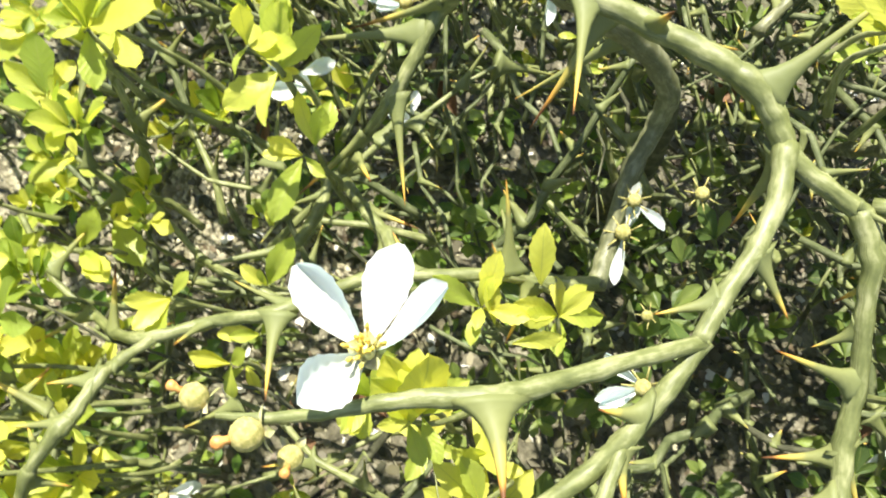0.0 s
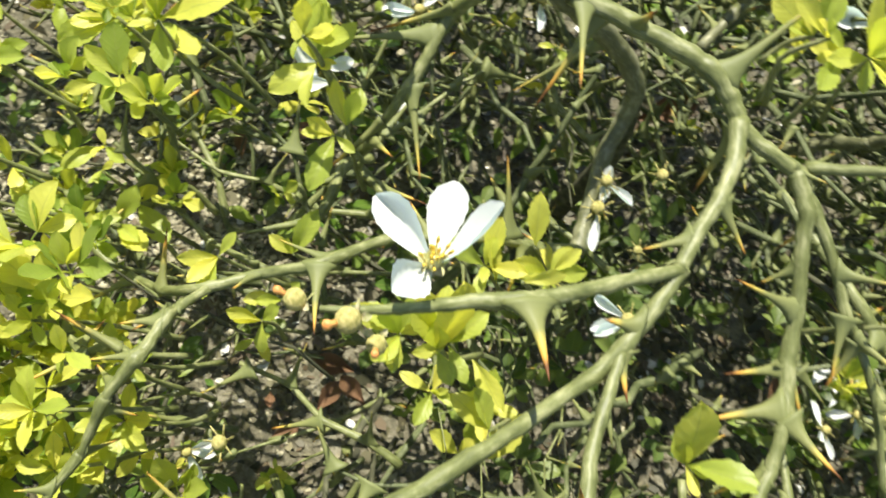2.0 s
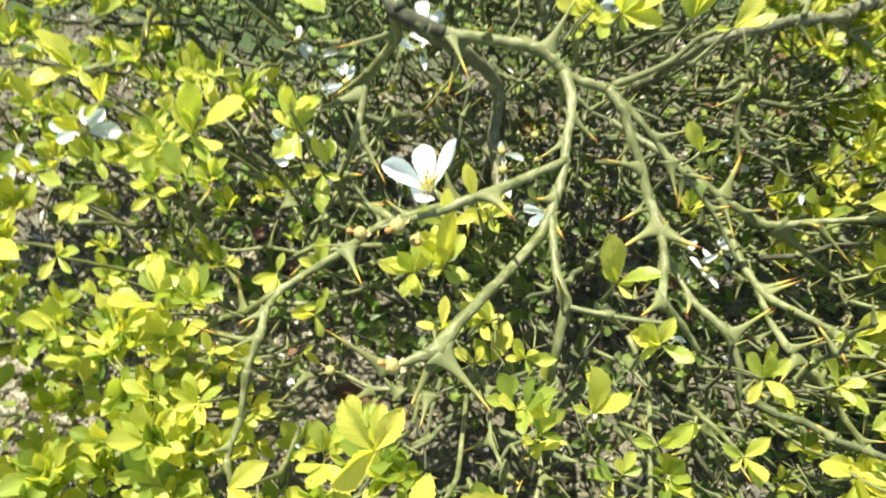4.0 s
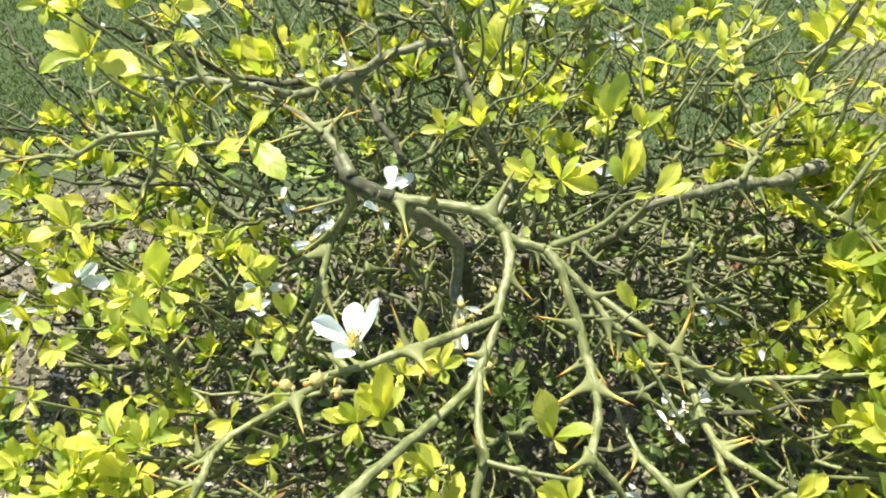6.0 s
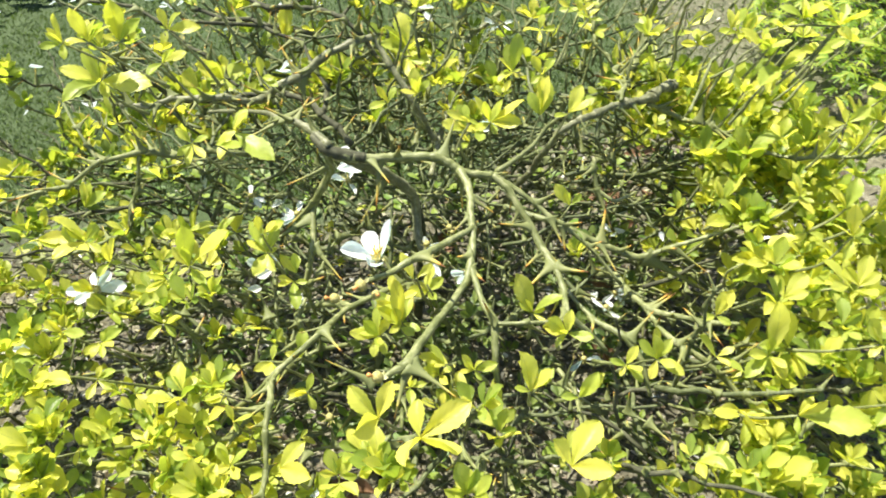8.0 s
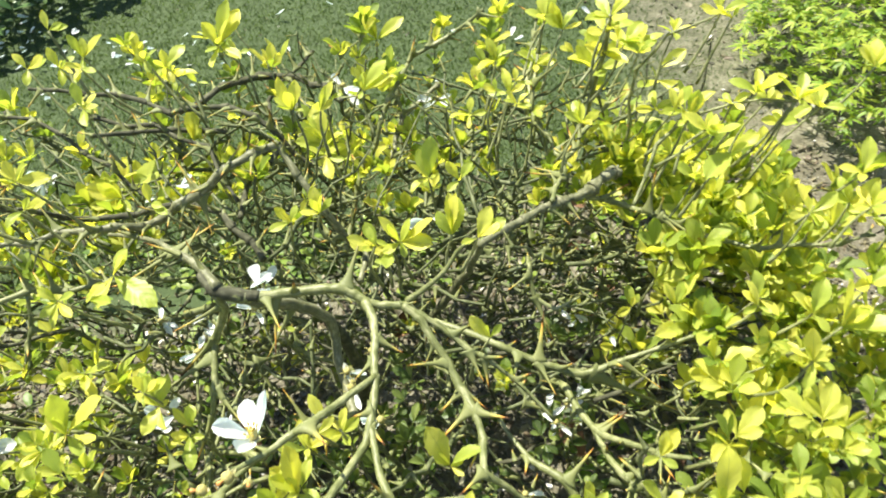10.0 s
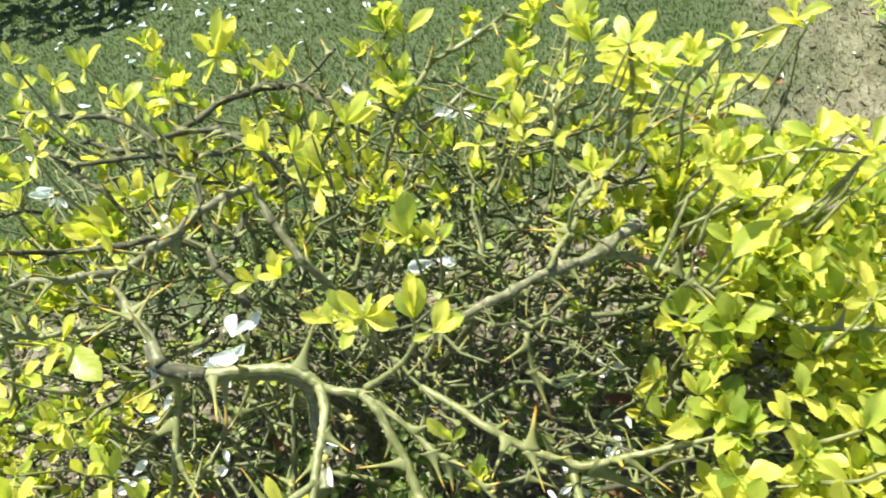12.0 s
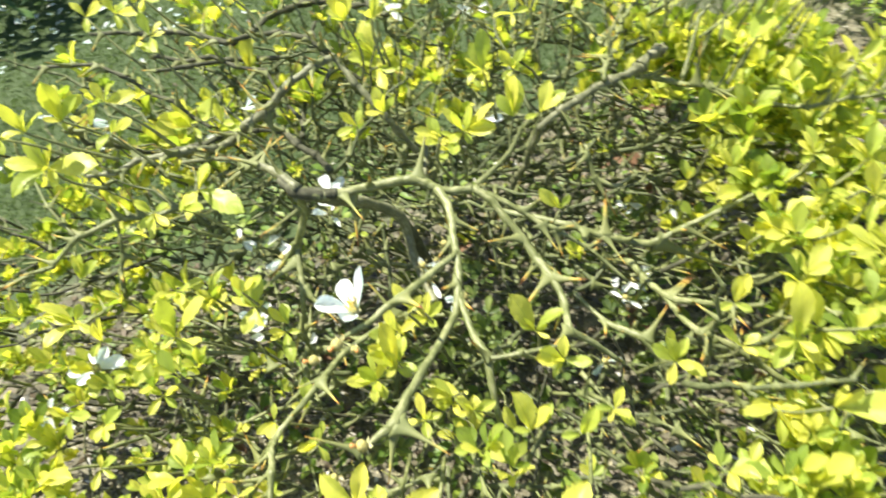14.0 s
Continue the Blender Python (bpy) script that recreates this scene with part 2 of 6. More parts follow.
def spline(points, per=5):
    """A Catmull-Rom curve through rows of x, y, z, radius."""
    p = np.asarray(points, float)
    if len(p) < 2:
        return p
    q = np.vstack([2 * p[0] - p[1], p, 2 * p[-1] - p[-2]])
    out = []
    for i in range(1, len(q) - 2):
        for t in np.linspace(0, 1, per, endpoint=False):
            a, b, c, d = q[i - 1], q[i], q[i + 1], q[i + 2]
            out.append(0.5 * (2 * b + (c - a) * t + (2 * a - 5 * b + 4 * c - d) * t * t + (3 * b - a - 3 * c + d) * t**3))
    out.append(q[-2])
    out = np.array(out)
    out[:, 3] = np.maximum(out[:, 3], 0.0004)
    return out


def tube(soup, rows, sides=9, knobbly=0.0, flat=1.0):
    """A tube along rows of x, y, z, radius, with closed ends."""
    rows = np.asarray(rows, float)
    n = len(rows)
    tangents = np.gradient(rows[:, :3], axis=0)
    tangents /= np.linalg.norm(tangents, axis=1)[:, None] + 1e-12
    side = np.cross(tangents[0], (0.13, 0.21, 0.97))
    side /= np.linalg.norm(side) + 1e-12
    verts, uvs, run = [], [], 0.0
    ang = np.linspace(0, 2 * np.pi, sides, endpoint=False)
    for k in range(n):
        side = side - tangents[k] * (side @ tangents[k])
        side /= np.linalg.norm(side) + 1e-12
        up = np.cross(tangents[k], side)
        r = rows[k, 3] * (1 + knobbly * rng.uniform(-1, 1, sides))
        verts.append(rows[k, :3] + (np.cos(ang) * r)[:, None] * side + (np.sin(ang) * r * flat)[:, None] * up)
        if k:
            run += np.linalg.norm(rows[k, :3] - rows[k - 1, :3])
        uvs += [(a / (2 * np.pi), run * 40) for a in ang]
    faces = []
    for k in range(n - 1):
        for j in range(sides):
            faces.append((k * sides + j, k * sides + (j + 1) % sides, (k + 1) * sides + (j + 1) % sides, (k + 1) * sides + j))
    faces.append(tuple(range(sides))[::-1])
    faces.append(tuple((n - 1) * sides + j for j in range(sides)))
    soup.add(np.concatenate(verts), faces, uvs)
    return soup


def part(name, mesh, parent, m=None, label=""):
    ob = new(name, mesh)
    ob.parent = parent
    if m is not None:
        ob.matrix_local = m
    if label:
        ob["label"] = label
    return ob


def aligned(origin, axis, face, size):
    """A pose whose z runs along axis and whose y leans towards face."""
    z = Vector(axis).normalized()
    y = Vector(face) - z * Vector(face).dot(z)
    if y.length < 1e-5:
        y = z.orthogonal()
    y.normalize()
    x = y.cross(z)
    m = Matrix((x, y, z)).transposed().to_4x4()
    s = size if isinstance(size, (tuple, list)) else (size, size, size)
    return Matrix.Translation(origin) @ m @ Matrix.Diagonal((*s, 1))


# ---- leaf, thorn and petal shapes (each 1 long, along z, face towards y) ----
def leaflet_grid(width, fold, curl, crenate, rows=8, cols=6, widest=0.60, tip=0.9, twist=0.0):
    verts, uvs, faces = [], [], []
    for i in range(rows + 1):
        t = 1 - (1 - i / rows) ** 1.6
        w = width * math.sin(math.pi * min(1, t**(math.log(0.5) / math.log(widest)))) ** tip * 0.5
        w = max(w, 0.012)
        edge = 1 + crenate * (1 if i % 2 else -1) * (0.4 < t < 0.97)
        for j in range(cols + 1):
            u = j / cols * 2 - 1
            x = u * w * edge if abs(u) > 0.9 else u * w
            lift = fold * abs(u) * w + curl * (t - 0.15) ** 2 + (0.007 * math.sin(26 * (t - 0.22 * abs(u))) * (1 - abs(u) * 0.5) if rows > 10 else 0) + 0.016 * math.sin(6 * t + 3 * u + 9 * width)
            a = twist * t
            verts.append((x * math.cos(a) - lift * math.sin(a), lift * math.cos(a) + x * math.sin(a), t - 0.25 * abs(curl) * t**3))
            uvs.append((j / cols, t))
    c = cols + 1
    for i in range(rows):
        for j in range(cols):
            faces.append((i * c + j, i * c + j + 1, (i + 1) * c + j + 1, (i + 1) * c + j))
    return np.array(verts), faces, uvs


def trifoliate(soup, m, seed, rows=8, cols=6, spread=55, leaflets=3):
    """A leaf with a slim petiole and three rounded leaflets, about 1.6 long in all."""
    r = random.Random(seed)
    base = np.array(m)
    tube(soup_part := Soup(), spline([(0, 0, 0, 0.022), (0.01, 0.02, 0.14, 0.016), (0, 0, 0.28, 0.020)], 2), 4)
    soup.add(np.concatenate(soup_part.v), soup_part.f, [(0.5, 0.02)] * soup_part.n, base)
    for k in range(leaflets):
        turn = (k - (leaflets - 1) / 2) * spread + r.uniform(-9, 9)
        size = (1.0 if k == (leaflets - 1) / 2 else 0.74) * r.uniform(0.9, 1.1)
        v, f, uv = leaflet_grid(r.uniform(0.44, 0.55), r.uniform(0.2, 0.8), r.uniform(-0.35, 0.20), 0.06, rows, cols, r.uniform(0.61, 0.67), r.uniform(0.60, 0.74), r.uniform(-0.4, 0.4))
        lm = Matrix.Translation((0, 0, 0.28)) @ Euler((radians(r.uniform(-18, 18)), radians(turn), 0)).to_matrix().to_4x4() @ Matrix.Diagonal((size, size, size, 1))
        soup.add(v, f, uv, base @ np.array(lm))
    return soup


LEAF_MESHES = [trifoliate(Soup(), Matrix.Identity(4), s, 14, 6, 44 + 6 * (s % 3), 3 if s != 5 else 2).mesh("leaf", LEAF) for s in range(8)]


def thorn_shape(bend, flare):
    """A thorn whose foot is drawn out along the branch (x)."""
    s = Soup()
    rows = [(bend * t * t, 0.0, t, 0.075 * (1 - t) ** 0.8 + 0.003) for t in (0, 0.06, 0.14, 0.24, 0.36, 0.52, 0.75, 0.92, 1.0)]
    tube(s, rows, 8)
    v = s.v[0]
    web = np.exp(-v[:, 2] * 6.5)
    mid = bend * v[:, 2] ** 2
    v[:, 0] = mid + (v[:, 0] - mid) * (1 + flare * web)
    v[:, 1] *= 1 + 0.55 * web
    s.uv[0][:, 1] = v[:, 2]
    return s


THORN_SHAPES = [thorn_shape(b, f) for b, f in ((0.0, 3.0), (0.08, 3.6), (-0.06, 2.6))]
THORN_MESHES = [s.mesh("thorn", THORN) for s in THORN_SHAPES]
DULL_THORNS = [s.mesh("thorn", THORN_DULL) for s in THORN_SHAPES]


def petal_grid(width, cup, curl, roll=0.0, rows=14, cols=10):
    """A spoon-shaped petal with a narrow claw, cupped, curled along its length, one margin rolled in."""
    verts, uvs, faces = [], [], []
    for i in range(rows + 1):
        t = i / rows
        w = width * 0.5 * (0.20 + 0.80 * math.sin(math.pi * min(1, t**1.45) * 0.97) ** 0.85)
        if t > 0.88:
            w *= 0.45 + 0.55 * ((1 - t) / 0.12) ** 0.6
        for j in range(cols + 1):
            u = j / cols * 2 - 1
            nick = 1 + 0.035 * math.sin(41 * t + j) * (abs(u) > 0.95)
            lift = cup * u * u * w + curl * t * t + roll * max(0, -u - 0.25) ** 2 * w + 0.010 * math.sin(7 * t + 4 * u) + 0.006 * math.sin(17 * u + 3 * t)
            verts.append((u * w * nick * (1 - 0.25 * roll * max(0, -u - 0.25) ** 2), lift, t))
            uvs.append((j / cols, t))
    c = cols + 1
    for i in range(rows):
        for j in range(cols):
            faces.append((i * c + j, i * c + j + 1, (i + 1) * c + j + 1, (i + 1) * c + j))
    return np.array(verts), faces, uvs


PETAL_CURL = (0.14, 0.10, 0.34, 0.42)
PETAL_MESHES = [Soup().add(*petal_grid(w, c, k, r)).mesh("petal", PETAL) for w, c, k, r in zip((0.48, 0.46, 0.58, 0.40), (0.5, 0.7, 0.5, 0.8), PETAL_CURL, (0.0, 1.2, 0.9, 0.0))]

# ---- ground ----
BED_EDGE = 0.50


def is_turf(x, y):
    """How grassy the ground is: lawn behind the bed, a bare strip to the right of it."""
    n = noise.noise((x * 3.1, y * 3.1, 2.0)) * 0.16
    lawn = min(1, max(0, (y - BED_EDGE + n - 0.25 * x) / 0.10))
    bare = min(1, max(0, (x - 0.31 - 0.12 * y + n) / 0.18)) * (1 - min(1, max(0, (y - 2.0 + n) / 0.2)))
    return lawn * (1 - 0.72 * bare)


def build_ground():
    fine = np.concatenate([[-60, -20, -8, -4, -2.6], np.linspace(-2.0, 2.4, 89), [3, 4.4, 8, 20, 60]])
    deep = np.concatenate([[-60, -20, -8, -3, -1.6], np.linspace(-1.0, 3.0, 81), [3.6, 4.6, 8, 20, 60]])
    verts, uvs, faces, turf = [], [], [], []
    for y in deep:
        for x in fine:
            near = abs(x) < 3 and -1.2 < y < 3.2
            z = (0.012 * noise.noise((x * 4, y * 4, 0)) + 0.006 * noise.noise((x * 15, y * 15, 3))) if near else 0.0
            verts.append((x, y, z))
            uvs.append((x, y))
            turf.append(is_turf(x, y))
    w = len(fine)
    for i in range(len(deep) - 1):
        for j in range(w - 1):
            faces.append((i * w + j, i * w + j + 1, (i + 1) * w + j + 1, (i + 1) * w + j))
    me = Soup().add(verts, faces, uvs).mesh("ground", GROUND)
    me.attributes.new("turf", "FLOAT", "POINT").data.foreach_set("value", np.array(turf, np.float32))
    return tagged(new("ground", me), "brown chipped soil bed running into a mown lawn", "ground", kind="structure")


ground = build_ground()


def build_grass():
    s = Soup()
    verts, faces, uvs, n = [], [], [], 0
    want = 300000
    for _ in range(want):
        y = 0.50 + 3.0 * rng.random() ** 1.35
        x = rng.uniform(-1.35 - 0.35 * y, 1.1 + 0.45 * y)
        if rng.random() > is_turf(x, y) * 1.02 + 0.02:
            continue
        rim = min(x + 1.35 + 0.35 * y, 1.1 + 0.45 * y - x, 3.5 - y) + 0.2 * noise.noise((x * 2, y * 2, 5.0))
        if rng.random() > rim / 0.5:
            continue
        h = rng.uniform(0.004, 0.010)
        a = rng.uniform(0, 2 * math.pi)
        wd = rng.uniform(0.0006, 0.0011) * (1 + 0.3 * y)
        lx, ly = rng.normal(0, 0.6, 2) * h
        dx, dy = math.cos(a) * wd, math.sin(a) * wd
        z = 0.012 * noise.noise((x * 4, y * 4, 0))
        verts += [(x - dx, y - dy, z), (x + dx, y + dy, z), (x + lx * 0.4 + dx * 0.8, y + ly * 0.4 + dy * 0.8, z + h * 0.65), (x + lx * 0.4 - dx * 0.8, y + ly * 0.4 - dy * 0.8, z + h * 0.65), (x + lx, y + ly, z + h)]
        faces += [(n, n + 1, n + 2, n + 3), (n + 3, n + 2, n + 4)]
        uvs += [(0.2, 0), (0.8, 0), (0.8, 0.6), (0.2, 0.6), (0.5, 1)]
        n += 5
    s.add(verts, faces, uvs)
    return tagged(new("grass", s.mesh("grass", GRASS)), "short mown dark green grass of the lawn", "grass", kind="stuff")


grass = build_grass()


def build_litter(count=46000):
    """Pale and brown chips, husks and bits of dry leaf strewn over the bed."""
    verts, faces, uvs, n = [], [], [], 0
    for _ in range(count):
        x, y = (rng.uniform(-0.8, 0.75), rng.uniform(-0.5, 0.65)) if rng.random() < 0.6 else (rng.uniform(-1.2, 1.6), rng.uniform(-0.75, 2.0))
        t = is_turf(x, y)
        if rng.random() < t * 0.97:
            continue
        size = 0.0016 + 0.0040 * rng.random() ** 2.2
        long = rng.uniform(1.0, 2.4) if rng.random() < 0.8 else rng.uniform(3, 9)
        size = size * 0.45 if long > 2.9 else size
        a = rng.uniform(0, 6.283)
        z = 0.012 * noise.noise((x * 4, y * 4, 0)) + 0.006 * noise.noise((x * 15, y * 15, 3)) + size * 0.3
        ca, sa = math.cos(a), math.sin(a)
        tilt = rng.normal(0, 0.45, 2)
        k = 5
        for top in (0, 1):
            for j in range(k):
                b = 6.283 * j / k
                r = size * rng.uniform(0.7, 1.1)
                px, py = math.cos(b) * r * long, math.sin(b) * r
                wx, wy = px * ca - py * sa, px * sa + py * ca
                verts.append((x + wx, y + wy, z + wx * tilt[0] + wy * tilt[1] + (top - 0.5) * size * 0.55))
                uvs.append((j / k, top))
        faces.append(tuple(n + k + j for j in range(k)))
        faces += [(n + j, n + (j + 1) % k, n + k + (j + 1) % k, n + k + j) for j in range(k)]
        n += 2 * k
    s = Soup().add(verts, faces, uvs)
    return tagged(new("litter", s.mesh("litter", CHIPS, False)), "pale and brown chips and dry plant litter on the soil", "litter", kind="stuff")


litter = build_litter()


def build_gravel(count=10500):
    """Pale grit on the bare patch at the shrub's flank."""
    r = random.Random(15)
    s = Soup()
    ball = [(math.cos(a) * w, math.sin(a) * w, h) for h, w in ((-0.4, 0.6), (0.1, 1.0), (0.5, 0.55)) for a in np.linspace(0, 2 * math.pi, 5, endpoint=False)]
    faces = [(k * 5 + j, k * 5 + (j + 1) % 5, k * 5 + 5 + (j + 1) % 5, k * 5 + 5 + j) for k in range(2) for j in range(5)] + [(10, 11, 12, 13, 14)]
    for _ in range(count):
        x, y = (r.gauss(-0.51, 0.075), r.gauss(-0.08, 0.08)) if r.random() < 0.45 else (r.gauss(-0.35, 0.085), r.gauss(-0.01, 0.09))
        size = 0.0011 + 0.0024 * r.random() ** 2
        z = 0.012 * noise.noise((x * 4, y * 4, 0)) + 0.006 * noise.noise((x * 15, y * 15, 3)) + size * 0.3
        s.add(ball, faces, [(0, 0)] * 15, Matrix.Translation((x, y, z)) @ Euler((r.uniform(-0.4, 0.4), r.uniform(-0.4, 0.4), r.uniform(0, 6.28))).to_matrix().to_4x4() @ Matrix.Diagonal((size * r.uniform(0.8, 1.5), size, size * 0.7, 1)))
    return tagged(new("gravel", s.mesh("gravel", GRIT, False)), "pale beige grit on the bare bed beside the shrub", "gravel", kind="stuff")


gravel = build_gravel()

# ---- the thorny shrub ----
shrub = tagged(new("shrub"), "thorny trifoliate shrub with twisted green branches and yellow-green leaves", "shrub")
shrub.location = (-0.06, 0.10, 0.0)
SHRUB_AT = Vector(shrub.location)
RUNS = {}


def branch(points, mat=None, knobbly=0.05, sides=10, per=6, label="", name="branch"):
    """One branch through a few bends, given as x, y, z and thickness in millimetres."""
    rows = [(x - SHRUB_AT.x, y - SHRUB_AT.y, z - SHRUB_AT.z, mm * 0.77 / 2000) for x, y, z, mm in points]
    curve = spline(rows, per)
    k = np.arange(len(curve)) / per
    whole = np.minimum(k.astype(int), len(rows) - 2)
    straight = np.array(rows)[whole] + (np.array(rows)[whole + 1] - np.array(rows)[whole]) * (k - whole)[:, None]
    curve = 0.45 * curve + 0.55 * straight
    curve[:, 3] *= 1 + 0.05 * np.sin(np.arange(len(curve)) * 1.9 + len(rows)) + 0.10 * np.exp(-((k - np.round(k)) * 4.5) ** 2)
    curve[1:-1, :3] += rng.normal(0, 0.05, (len(curve) - 2, 3)) * curve[1:-1, 3:4]
    ob = part(name, tube(Soup(), curve, sides, knobbly).mesh(name, mat or BARK_GREEN), shrub, label=label)
    RUNS[ob.name] = curve
    return ob


def crooked(points, sway=0.004, step=0.030):
    """The same run of x, y, z and thickness with a small kink and a swollen node every few centimetres."""
    r = random.Random(round(points[0][0] * 1000) * 7 + round(points[-1][1] * 1000))
    rows, turn = [points[0]], Vector((r.gauss(0, 1), r.gauss(0, 1), r.gauss(0, 1)))
    for a, b in zip(points, points[1:]):
        d = Vector(b[:3]) - Vector(a[:3])
        n = max(1, round(d.length / step))
        for k in range(1, n + 1):
            f = k / n
            turn = (turn * -1 + Vector((r.gauss(0, 0.6), r.gauss(0, 0.6), r.gauss(0, 0.6)))).normalized()
            off = (turn - d.normalized() * turn.dot(d.normalized())) * sway * (0.5 if k == n else 1)
            mm = a[3] + (b[3] - a[3]) * f
            q = Vector(a[:3]) + d * f + off
            rows.append((*(q - d.normalized() * 0.006), mm * 0.88))
            rows.append((*q, mm * r.uniform(1.12, 1.3)))
    return rows


def thorn(owner, base, tip, mm=3.4, shape=0, meshes=THORN_MESHES):
    """A thorn from its foot on a branch to its point."""
    a, b = Vector(base) - SHRUB_AT, Vector(tip) - SHRUB_AT
    wide = mm * 1.2 / 1000 / 0.15
    rows = RUNS[owner.name]
    k = int(np.argmin(((rows[:, :3] - np.array(a)) ** 2).sum(1)))
    k = min(max(k, 1), len(rows) - 2)
    run = Vector(rows[k + 1, :3] - rows[k - 1, :3])
    a = Vector(rows[k, :3])
    a = a + (b - a).normalized() * rows[k, 3] * 0.5
    size = (b - a).length
    face = (b - a).cross(run)
    return part("thorn", meshes[shape % 3], owner, aligned(a - (b - a).normalized() * 0.0012, b - a, face, (wide, wide, size + 0.0012)))


def leaf(at, way, size, shape, face):
    """A whole trifoliate leaf from its stalk's foot, pointing along way, its upper side turned to face."""
    part("leaf", LEAF_MESHES[shape % 8], shrub, aligned(Vector(at) - SHRUB_AT, way, face, size))


def sprig(at, *reaches):
    """A tuft of leaflets on one bud, with the thin spur that carries it; reaches: from the bud to each leaflet's tip."""
    foot = Vector(at)
    r = random.Random(round(foot.x * 9173 + foot.y * 7919 + foot.z * 6007, 2))
    s = Soup()
    mean = sum((Vector(d) for d in reaches), Vector()) / len(reaches)
    inner = [Vector(r.choice(reaches)) * r.uniform(0.45, 0.7) + mean * r.uniform(0.0, 0.3) + Vector((r.gauss(0, 0.005), r.gauss(0, 0.005), r.uniform(0.002, 0.010))) for _ in range(len(reaches) // 2)]
    for d in [Vector(reach) for reach in reaches] + inner:
        face = Vector((r.gauss(0, 0.35), r.gauss(-0.3, 0.3), 1.0))
        grid = leaflet_grid(r.uniform(0.36, 0.47), r.uniform(0.15, 0.7), r.uniform(-0.35, 0.18), 0.06, 14, 6, r.uniform(0.58, 0.65), r.uniform(0.66, 0.80), r.uniform(-0.3, 0.3))
        s.add(*grid, aligned(d * 0.04, d, face, d.length * 1.06))
    tuft = part("leaf", s.mesh("leaf", LEAF_YOUNG), shrub, Matrix.Translation(foot - SHRUB_AT))
    inward = Vector((0.02 - foot.x, 0.05 - foot.y, 0)) * r.uniform(0.05, 0.16)
    low = inward + Vector((r.gauss(0, 0.006), r.gauss(0, 0.006), -min(r.uniform(0.035, 0.07), foot.z)))
    part("stalk", tube(Soup(), spline([(0, 0, 0, 0.0010), (*(low * 0.5 + Vector((r.gauss(0, 0.004), r.gauss(0, 0.004), 0))), 0.0013), (*low, 0.0019)], 4), 6, 0.05).mesh("stalk", BARK_GREEN), tuft)


def big_leaf(at, tips):
    """A near leaf whose leaflets reach from one point to the given tips."""
    s = Soup()
    foot = Vector(at)
    for k, tip in enumerate(tips):
        d = Vector(tip) - foot
        s.add(*leaflet_grid(0.46 - 0.03 * (k % 2), 0.7, -0.25 + 0.2 * (k % 3), 0.06, 16, 6, 0.62, 0.72, 0.3 - 0.3 * (k % 3)), aligned((0, 0, 0), d, (0.8 * (k % 3) - 0.8, -0.5, 1), d.length * 0.98))
    part("leaf", s.mesh("leaf", LEAF_YOUNG), shrub, Matrix.Translation(foot - SHRUB_AT))


def spur(x, y, z, count=3, size=0.019, up=0.8, seed=0, lean=(0, 0)):
    """A tuft of leaves fanning out from one bud."""
    r = random.Random(int((x * 7919 + y * 104729 + z * 1299709) * 100) + seed)
    turn = r.uniform(0, 6.283)
    for k in range(count):
        a = turn + 6.283 * k / count + r.uniform(-0.5, 0.5)
        way = Vector((math.cos(a) + lean[0], math.sin(a) + lean[1], up * r.uniform(0.6, 2.8)))
        inward = Vector((-math.cos(a), -math.sin(a), 0)) * 0.8 + Vector((0, 0, 1.0))
        leaf((x, y, z), way, size * 1.12 * r.uniform(0.8, 1.25), r.randrange(8), inward)


# Trunk and limbs, from the ground up to the forks.
trunk = branch([(-0.06, 0.10, -0.02, 26), (-0.05, 0.105, 0.12, 22), (-0.035, 0.09, 0.24, 18), (-0.038, 0.068, 0.33, 15), (-0.044, 0.050, 0.386, 13)], BARK_DARK, 0.08, 12, name="trunk", label="dark furrowed lower trunk")
limb = branch([(-0.128, 0.018, 0.484, 13.5), (-0.106, 0.013, 0.476, 14.4), (-0.089, 0.013, 0.472, 11.8), (-0.064, 0.017, 0.468, 11.4), (-0.037, 0.017, 0.467, 11.2), (-0.021, 0.016, 0.466, 12.2), (-0.008, 0.011, 0.461, 10.9), (0.002, 0.004, 0.456, 10.5), (0.016, 0.001, 0.454, 8.6), (0.035, -0.001, 0.452, 9.7)], None, 0.05, 14, label="stout olive-green forked limb with pale streaks")
under = branch([(-0.116, 0.016, 0.478, 16), (-0.094, 0.020, 0.460, 15), (-0.076, 0.033, 0.438, 14), (-0.057, 0.046, 0.410, 13.5), (-0.044, 0.050, 0.388, 13), (-0.042, 0.045, 0.368, 12.5), (-0.042, 0.027, 0.352, 12), (-0.035, -0.001, 0.340, 11.5), (-0.029, -0.030, 0.337, 12)], BARK_GREY, 0.08, 12, label="grey older limb in the shade")
fl_stem = branch([(0.000, 0.006, 0.457, 12), (0.006, -0.013, 0.455, 9.6), (0.007, -0.034, 0.454, 8.8), (0.005, -0.052, 0.452, 8.6), (0.005, -0.071, 0.450, 8.4)], None, 0.04, 12)
fl_branch = branch([(0.006, -0.070, 0.450, 7.0), (-0.021, -0.100, 0.463, 7.6), (-0.034, -0.115, 0.470, 8.2), (-0.045, -0.127, 0.475, 9.6), (-0.059, -0.135, 0.476, 7.6), (-0.071, -0.144, 0.475, 6.4), (-0.083, -0.156, 0.483, 5.2), (-0.094, -0.165, 0.488, 4.0), (-0.106, -0.171, 0.486, 2.8)], None, 0.03, 12)
